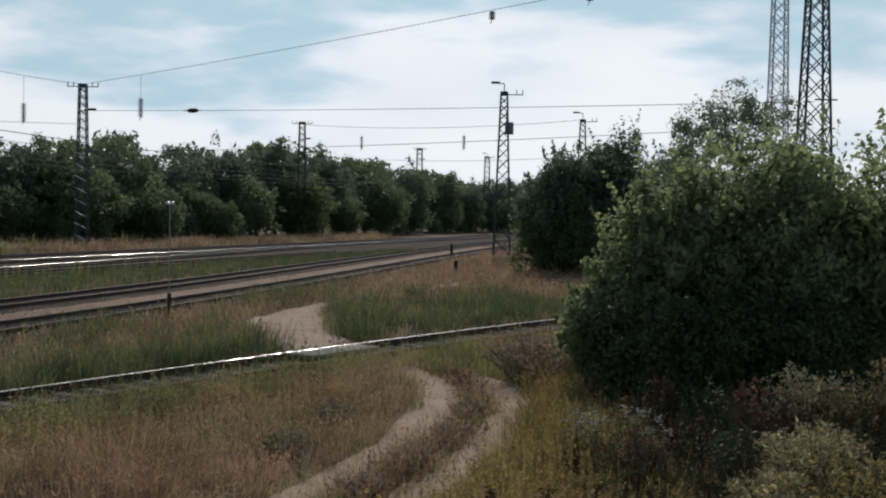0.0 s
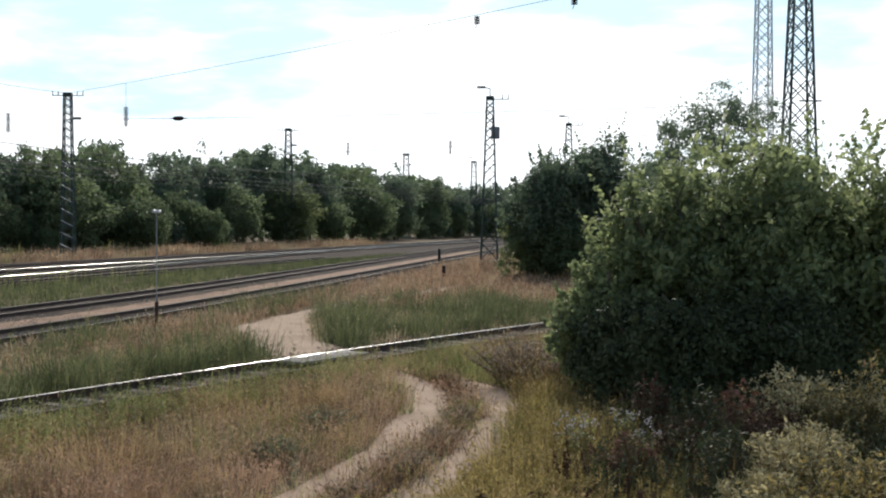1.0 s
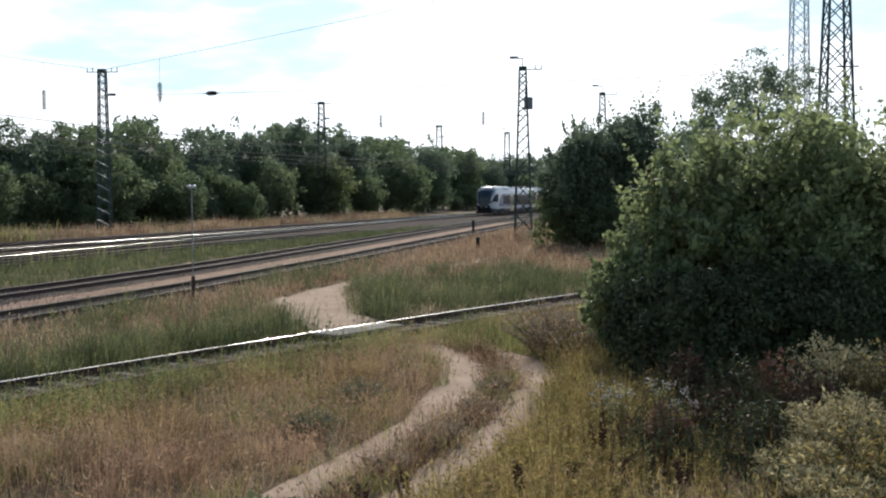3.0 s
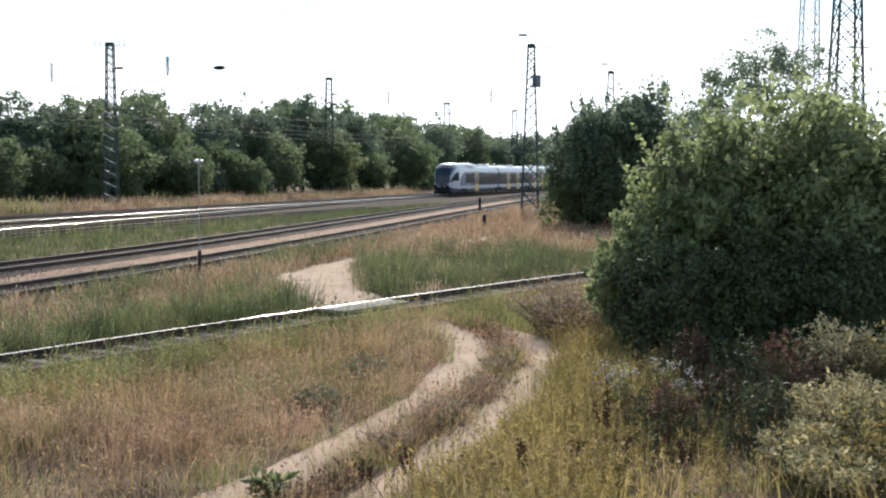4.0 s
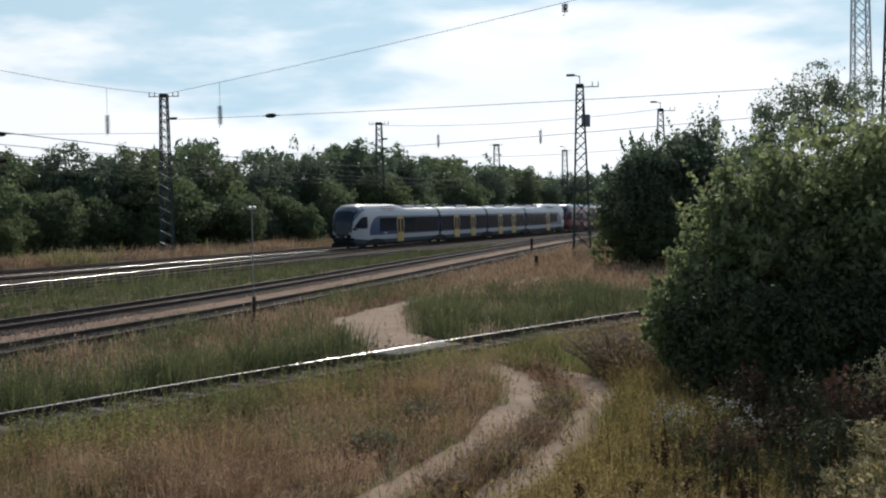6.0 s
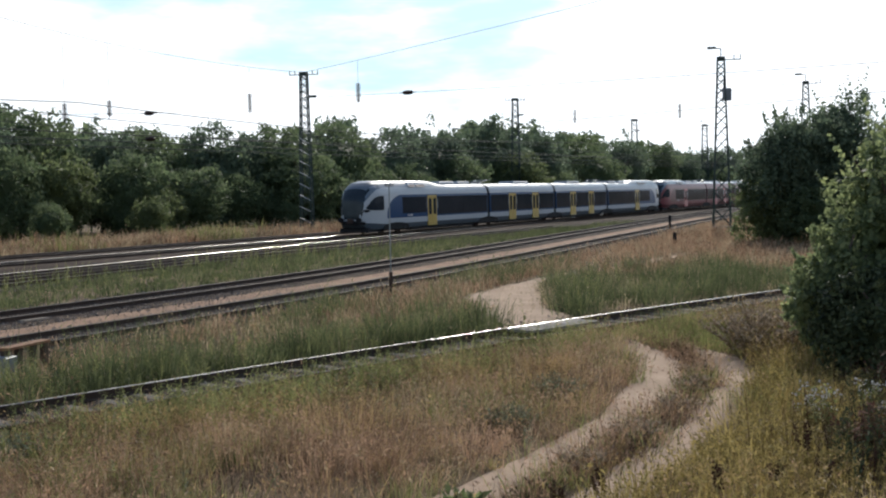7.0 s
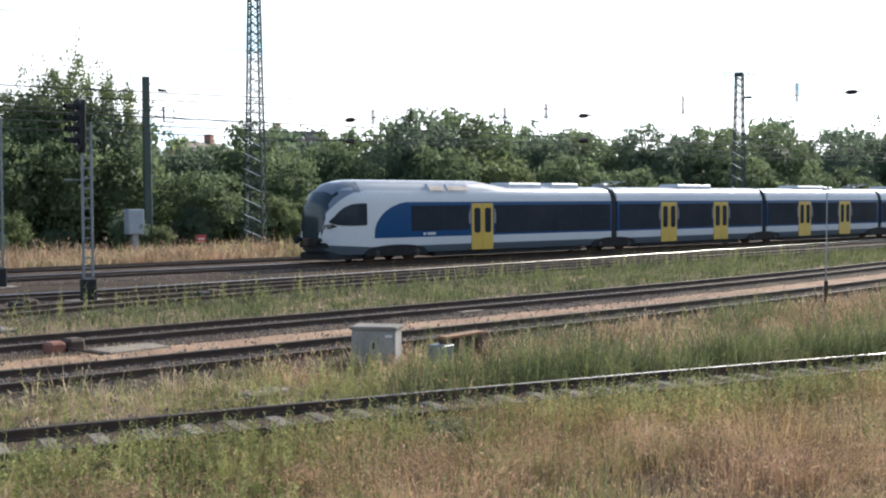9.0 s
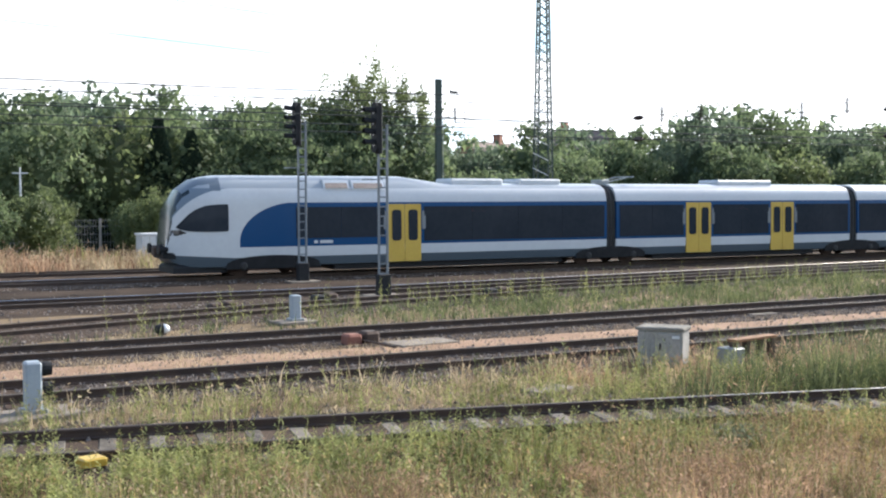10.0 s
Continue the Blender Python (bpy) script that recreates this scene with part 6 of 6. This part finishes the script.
def signal_mast(x, y, h, label):
    t = thing("light_signal", label, "signal", pose(x, y, 0.06), "light signals")
    for s_ in (-0.15, 0.15):
        b = MB()
        b.box((-0.035, s_ - 0.035, 0), (0.035, s_ + 0.035, h - 0.9), 0, 0.008)
        part("mast_leg", b, M_SKIRT, t)
    z, k = 0.7, 0
    while z < h - 0.9:
        b = MB()
        b.box((-0.012, -0.15, z), (0.012, 0.15, z + 0.045))
        part("rung", b, M_SKIRT, t)
        z, k = z + 0.31, k + 1
    b = MB()
    b.box((-0.16, -0.22, 0), (0.16, 0.22, 0.7), 0, 0.03)
    part("base_box", b, M_DARK, t, "dark cable box")
    b = MB()
    b.box((-0.3, -0.62, h - 2.7), (0.3, -0.5, h - 2.66))
    b.bar((-0.3, -0.55, h - 2.68), (-0.3, -0.15, h - 2.68), 0.015)
    b.bar((0.3, -0.55, h - 2.68), (0.3, -0.15, h - 2.68), 0.015)
    part("platform", b, M_SKIRT, t)
    zz = h - 1.55
    b = MB()
    n = 16
    v = []
    for yy in (-0.31, -0.23):
        for i in range(n):
            a = 2 * math.pi * i / n
            v.append((0.24 * math.cos(a), yy, zz + (0.5 if math.sin(a) > 0 else -0.5) * 1.15 + 0.24 * math.sin(a) + 0.55))
    b.add(v, [tuple(range(n)), tuple(range(2 * n - 1, n - 1, -1))] + [(i, n + i, n + (i + 1) % n, (i + 1) % n) for i in range(n)])
    part("backboard", b, M_DARK, t, "black backboard with white rim")
    for q in range(4):
        c = zz + 0.03 + q * 0.345
        b = MB()
        k = 10
        v, f = [], []
        for yy, r in ((-0.31, 0.13), (-0.68, 0.12)):
            for i in range(k + 1):
                a = math.pi * (-0.1 + 1.2 * i / k)
                v.append((r * math.cos(a), yy, c + r * math.sin(a) - (0.0 if yy > -0.5 else -0.03)))
        f = [(i, i + 1, k + 2 + i, k + 1 + i) for i in range(k)]
        v += [(p[0] * 0.93, p[1], c + (p[2] - c) * 0.93) for p in v]
        f += [(2 * k + 2 + a, 2 * k + 2 + d, 2 * k + 2 + c_, 2 * k + 2 + b_) for a, b_, c_, d in f]
        b.add(v, f)
        part("lamp_hood", b, M_DARK, t, "long black lamp hood")
        b = MB()
        b.lathe((0, -0.30, c), [(0.10, -0.03), (0.10, 0.0), (0.02, 0.02)], 0, 12, "y")
        part("lens", b, M_LAMPGLASS, t)
    b = MB()
    b.box((-0.13, -0.23, zz - 0.3), (0.13, -0.05, zz + 1.35), 0, 0.04)
    part("lamp_case", b, M_DARK, t)
    return t


signal_mast(-42.1, 16.2, 7.0, "ladder-mast light signal with four hooded lamps")
signal_mast(-34.6, 16.1, 6.45, "ladder-mast light signal with four hooded lamps")


def strain_post():
    t = thing("strain_post", "dark steel post with brackets and a grey cabinet", "post", pose(-66.0, 34.6, 0))
    b = MB()
    b.box((-0.13, -0.2, 0), (-0.05, 0.2, 10.7), 0, 0.01)
    part("channel", b, M_GREENSTEEL, t)
    b = MB()
    b.box((0.05, -0.2, 0), (0.13, 0.2, 10.7), 0, 0.01)
    part("channel", b, M_GREENSTEEL, t)
    for k in range(14):
        b = MB()
        b.box((-0.05, -0.19, 0.5 + k * 0.72), (0.05, 0.19, 0.62 + k * 0.72))
        part("batten", b, M_GREENSTEEL, t)
    b = MB()
    b.bar((0, 0.2, 10.3), (0, 1.5, 9.8), 0.03)
    b.lathe((0, 1.1, 9.92), [(0.03, -0.3), (0.09, -0.25), (0.09, 0.25), (0.03, 0.3)], 0, 8, "y")
    part("stay", b, M_DARK, t)
    b = MB()
    b.bar((0, 0.2, 8.9), (0, 1.9, 8.9), 0.035)
    b.bar((0, 0.2, 7.9), (0, 1.2, 8.9), 0.025)
    b.bar((0, 1.2, 8.9), (0, 1.2, 8.0), 0.06)
    b.bar((0, 1.2, 8.0), (0, 1.9, 8.0), 0.05)
    b.bar((0, 1.9, 8.0), (0, 1.9, 8.9), 0.03)
    part("bracket", b, M_DARK, t)
    b = MB()
    b.bar((0.1, 0.28, 0), (0.1, 0.28, 8.3), 0.03, 0, 6)
    part("cable_pipe", b, M_GREYSTEEL, t)
    t = thing("relay_cabinet", "grey metal cabinet on a narrow stand beside a post", "cabinet", pose(-65.4, 33.5, 0))
    b = MB()
    b.box((-0.35, -0.6, 1.1), (0.35, 0.4, 2.6), 0, 0.03)
    part("body", b, M_BLUEGREY, t)
    b = MB()
    b.box((-0.2, -0.3, 0), (0.2, 0.1, 1.1), 0, 0.02)
    part("stand", b, M_GREYSTEEL, t)
    b = MB()
    b.box((0.351, -0.52, 1.18), (0.37, 0.32, 2.52), 0, 0.005)
    part("door", b, M_BLUEGREY, t)


strain_post()


def red_sign():
    t = thing("warning_sign", "small red and white board on a short post", "sign", pose(-60.6, 35.2, 0, 0, 0, 60))
    b = MB()
    b.bar((0, 0, 0), (0, 0, 0.8), 0.03, 0, 6)
    part("post", b, M_GREYSTEEL, t)
    b = MB()
    b.box((-0.28, -0.05, 0.7), (0.28, -0.02, 1.12), 0, 0.008)
    part("board", b, M_RED, t, "red board")
    b = MB()
    b.box((-0.18, -0.056, 0.86), (0.18, -0.046, 0.92))
    part("bar", b, M_WHITE, t, "white bar")


red_sign()


def white_cabinet():
    t = thing("relay_cabinet", "pale grey concrete relay cabinet beside the tracks", "cabinet", pose(-60.9, 15.2, 0, 0, 0, 10))
    b = MB()
    b.box((-0.4, -0.8, 0), (0.4, 0.9, 1.35), 0, 0.03)
    part("body", b, M_PALESTEEL, t)
    b = MB()
    b.box((-0.45, -0.85, 1.35), (0.45, 0.95, 1.45), 0, 0.02)
    part("roof", b, M_WHITE, t, "white lid")
    b = MB()
    b.box((0.4, -0.02, 0.08), (0.415, 0.02, 1.3))
    part("seam", b, M_GREYSTEEL, t)


white_cabinet()


def lineside_pole():
    t = thing("lineside_pole", "slim pale pole with a short crosspiece", "pole", pose(-66.0, 9.4, 0))
    b = MB()
    b.bar((0, 0, 0), (0, 0, 4.9), 0.07, 0, 8, 0.05)
    part("pole", b, M_PALESTEEL, t)
    b = MB()
    b.bar((0, -0.4, 4.6), (0, 0.4, 4.6), 0.05)
    part("crosspiece", b, M_PALESTEEL, t)


lineside_pole()
for k, (az, d, h, r) in enumerate(((64.0, 66, 3.9, 2.0), (66.5, 64, 3.6, 1.8), (58.6, 68, 3.9, 1.7), (60.0, 70, 3.0, 1.3), (38.3, 74, 2.6, 1.0), (36.9, 76, 2.9, 1.3), (24.5, 92, 3.4, 1.6), (29.0, 88, 3.0, 1.5), (12.0, 126, 3.6, 2.0), (10.6, 126, 4.4, 2.1), (51.5, 74, 2.6, 1.4), (54.0, 72, 2.4, 1.3), (-5.0, 66, 4.0, 2.2), (-7.2, 65, 3.4, 2.6), (-9.6, 66, 3.6, 2.8))):
    x, y = at_azimuth(az, d)
    t = thing("bush", "rounded green shrub on the grassy verge", "bush", pose(x, y, 0, 0, 0, 40 * k), "shrubs along the railway")
    part("stem", trunk_mb(h * 0.6, 0.05, h * 0.4, 4, k), M_BARK, t)
    c = new("crown", VARIANTS[(2, 0, 2, 5)[k % 4]])
    c.parent = t
    c.matrix_basis = Matrix.Translation((0, 0, h * 0.48)) @ Matrix.Diagonal((r, r, h * 0.52, 1))


def fence():
    t = thing("wire_fence", "old wire mesh fence on concrete posts", "fence")
    pts = [at_azimuth(a, 70) for a in (67, 65, 63.2, 61.4, 59.6, 57.8, 56.0, 54.2)]
    for x, y in pts:
        b = MB()
        b.box((x - 0.06, y - 0.06, 0), (x + 0.06, y + 0.06, 2.1), 0, 0.015)
        part("post", b, M_CONC, t)
    for (xa, ya), (xb, yb) in zip(pts, pts[1:]):
        b = MB()
        for z in (0.3, 0.75, 1.2, 1.65, 2.0):
            b.bar((xa, ya, z), (xb, yb, z), 0.012, 0, 3)
        for i in range(14):
            u = (i + 0.5) / 14
            b.bar((xa + (xb - xa) * u, ya + (yb - ya) * u, 0.2), (xa + (xb - xa) * u, ya + (yb - ya) * u, 2.0), 0.008, 0, 3)
        part("mesh_panel", b, M_GREYSTEEL, t)


fence()


def house(az, d, w, l, eave, ridge, turn, wall_m, label):
    x, y = at_azimuth(az, d)
    t = thing("house", label, "house", pose(x, y, 0, 0, 0, turn), "houses")
    b = MB()
    v = [(-w / 2, -l / 2, 0), (w / 2, -l / 2, 0), (w / 2, l / 2, 0), (-w / 2, l / 2, 0), (-w / 2, -l / 2, eave), (w / 2, -l / 2, eave), (w / 2, l / 2, eave), (-w / 2, l / 2, eave), (0, -l / 2, ridge), (0, l / 2, ridge)]
    b.add(v, [(0, 1, 5, 8, 4), (2, 3, 7, 9, 6), (1, 2, 6, 5), (3, 0, 4, 7)])
    part("wall", b, wall_m, t)
    for sg in (-1, 1):
        b = MB()
        o, k = 0.4, (ridge - eave) / (w / 2)
        e = [(0, -l / 2 - o, ridge + 0.02), (0, l / 2 + o, ridge + 0.02), (sg * (w / 2 + o), l / 2 + o, eave - o * k + 0.02), (sg * (w / 2 + o), -l / 2 - o, eave - o * k + 0.02)]
        e2 = [(p[0], p[1], p[2] + 0.18) for p in e]
        b.add(e + e2, [(0, 1, 2, 3), (4, 7, 6, 5), (0, 4, 5, 1), (1, 5, 6, 2), (2, 6, 7, 3), (3, 7, 4, 0)])
        part("roof", b, M_TILE, t, "weathered brown tiled roof")
    b = MB()
    b.box((-0.35, l * 0.2, ridge - 0.8), (0.35, l * 0.2 + 0.7, ridge + 1.0), 0, 0.03)
    part("chimney", b, M_BRICK, t)
    for q in (-0.25, 0.25):
        b = MB()
        b.box((q * w - 0.5, -l / 2 - 0.04, eave - 2.0), (q * w + 0.5, -l / 2 + 0.02, eave - 0.7), 0, 0.01)
        part("window", b, M_GLASS, t, "dark window")


house(42.9, 112, 5.5, 8, 5.6, 8.3, 32, M_STUCCO, "reddish stucco house gable behind the trees")
house(38.5, 122, 6, 6.5, 7.6, 9.9, 128, M_STUCCO2, "house with a low brown roof behind the trees")


# ---- wires ----
def wire(name, p, q, sag=0.0, r=0.016, parent=None, n=14):
    mb = MB()
    p, q = Vector(p), Vector(q)
    side = (q - p).cross(Vector((0, 0, 1))).normalized() * r
    for i in range(n + 1):
        c = p.lerp(q, i / n) - Vector((0, 0, 4 * sag * (i / n) * (1 - i / n)))
        mb.v += [tuple(c + side), tuple(c + Vector((0, 0, r))), tuple(c - side), tuple(c - Vector((0, 0, r)))]
    for i in range(n):
        for j in range(4):
            mb.f.append((i * 4 + j, i * 4 + (j + 1) % 4, i * 4 + 4 + (j + 1) % 4, i * 4 + 4 + j))
            mb.m.append(0)
    if parent:
        return part(name, mb, M_WIRE, parent)
    return solo(name, mb, M_WIRE, "thin dark overhead wire strung between masts", "wire", group="overhead wires")


def on_wire(p, q, az, sag=0.0):
    """The point of the line from p to q that lies on a bearing."""
    a = radians(az + 17.0)
    w = Vector((math.cos(a), math.sin(a)))
    u = -(w.x * p[0] + w.y * p[1]) / (w.x * (q[0] - p[0]) + w.y * (q[1] - p[1]))
    return Vector(p).lerp(Vector(q), u) - Vector((0, 0, 4 * sag * u * (1 - u)))


def hanging_insulator(p, length, drop, axis="z"):
    t = thing("insulator_string", "dark ribbed insulator string hanging from a wire", "insulator", group="insulators")
    if axis == "z":
        b = MB()
        b.bar(p, (p[0], p[1], p[2] - drop), 0.016, 0, 3)
        part("hanger", b, M_WIRE, t)
        insulator(t, (p[0], p[1], p[2] - drop - length / 2), length, "z", 0.2)
        b = MB()
        b.bar((p[0], p[1], p[2] - drop - length), (p[0] - 0.1, p[1], p[2] - drop - length - 0.25), 0.025, 0, 4)
        part("clamp", b, M_WIRE, t)
    else:
        b = MB()
        b.lathe(p, [(0.03, -0.75), (0.04, -0.45), (0.14, -0.35), (0.17, -0.1), (0.17, 0.1), (0.14, 0.35), (0.04, 0.45), (0.03, 0.75)], 0, 8, axis)
        part("insulator", b, M_PORC, t)


m1t = (M1[0], M1[1], 13.4)
tw1, la1 = (TW[0], TW[1], 16.7), (LAT[0], LAT[1], 17.6)
wire("span_wire", m1t, tw1, 0.25)
wire("span_wire", m1t, la1, 1.2)
m1b, m1l, tw2, la2 = (M1[0], M1[1], 11.3), (M1[0], M1[1], 10.2), (TW[0], TW[1], 9.1), (LAT[0], LAT[1], 8.1)
wire("span_wire", m1b, tw2, 0.15)
wire("span_wire", m1l, la2, 0.05)
m1c, tw3, la3 = (M1[0], M1[1], 8.0), (TW[0], TW[1], 8.0), (LAT[0], LAT[1], 6.9)
wire("span_wire", m1c, tw3, 0.3)
wire("span_wire", m1c, la3, 0.1)


def hung(p, top, bottom):
    """An insulator below the wire point p, between two elevations in degrees."""
    d = math.hypot(p[0], p[1])
    hi, lo = 3.25 + d * math.tan(radians(top)), 3.25 + d * math.tan(radians(bottom))
    hanging_insulator(p, hi - lo, max(0.05, p[2] - hi))


hung(on_wire(m1t, tw1, 14.5, 0.25), 5.3, 4.4)
for az in (-2.2, -6.9):
    hanging_insulator(on_wire(m1t, tw1, az, 0.25), 0.5, 0.05)
for az, hi, lo in ((19.7, 4.85, 4.0), (26.2, 4.55, 3.8), (28.2, 4.4, 3.65)):
    hung(on_wire(m1t, la1, az, 1.2), hi, lo)
hanging_insulator(on_wire(m1b, tw2, 12.1, 0.15), 1, 0, "x")
for az in (24.4, 35.7):
    hanging_insulator(on_wire(m1l, la2, az, 0.05), 1, 0, "x")
    hanging_insulator(on_wire(m1c, la3, az, 0.1), 1, 0, "x")
for az in (34.6, 32.8):
    p = on_wire(m1l, la2, az, 0.05)
    hanging_insulator((p.x, p.y, p.z + 0.9), 1.0, 0.2)
M2 = (-59.1, 133.3)
for z in (14.2, 10.5):
    wire("span_wire", (M2[0], M2[1], z), (-21.5, 118, z - 1.0), 0.6, 0.02)
hanging_insulator((-50.0, 130.0, 12.8), 1.5, 0.3)
hanging_insulator((-36.0, 125.0, 12.5), 1.5, 0.3)
# contact and carrier wires over the running tracks
for n_, hi, lo in ((45.0, 7.75, 6.3), (50.3, 7.7, 6.3), (37.5, 7.4, 6.1)):
    for k in range(5):
        a, b = -24 + k * 62, 38 + k * 62
        t = thing("overhead_line", "contact wire hung by droppers from a carrier wire", "wire", group="overhead lines")
        wire("carrier_wire", (-n_, a, hi), (-n_, b, hi), 0.55, 0.02, t)
        wire("contact_wire", (-n_, a, lo), (-n_, b, lo), 0.02, 0.022, t, 2)
        for j in range(1, 7):
            u = j / 7
            mb = MB()
            mb.bar((-n_, a + 62 * u, hi - 2.2 * u * (1 - u)), (-n_, a + 62 * u, lo), 0.008, 0, 3)
            part("dropper", mb, M_WIRE, t)
for z_, fall in ((13.17, 0.067), (11.2, 0.061), (10.2, 0.074), (9.1, 0.069), (8.36, 0.036)):
    wire("feeder_wire", (-55.0, -10.0, z_ + 16 * fall), (LAT[0], LAT[1], 3.25 + (z_ - 29.3 * fall - 3.25) * 1.15), 0.05, 0.016)


# ---- pieces of the tracks ----
for tr, key, fn, s0, s1 in BUILT:
    sleepers(tr, key, fn, s0, s1)


def motions():
    # a train that slows a little as it comes on
    def front(t):
        return 11.0 + 20.0 * (10 - t) + 0.1 * (10 - t) ** 2 + float(np.interp(t, (6, 7, 8.5, 9, 9.5, 10), (0.0, -0.3, -0.1, 0.3, 0.2, 0.0)))

    rows = [(t / 2, pose(-45.0, front(t / 2), 0.2)) for t in range(21)]
    walk(TRAIN, rows)
    walk(TRAIN2, [(t, Matrix.Translation((0, LEN + 0.05, 0)) @ m) for t, m in rows])


motions()
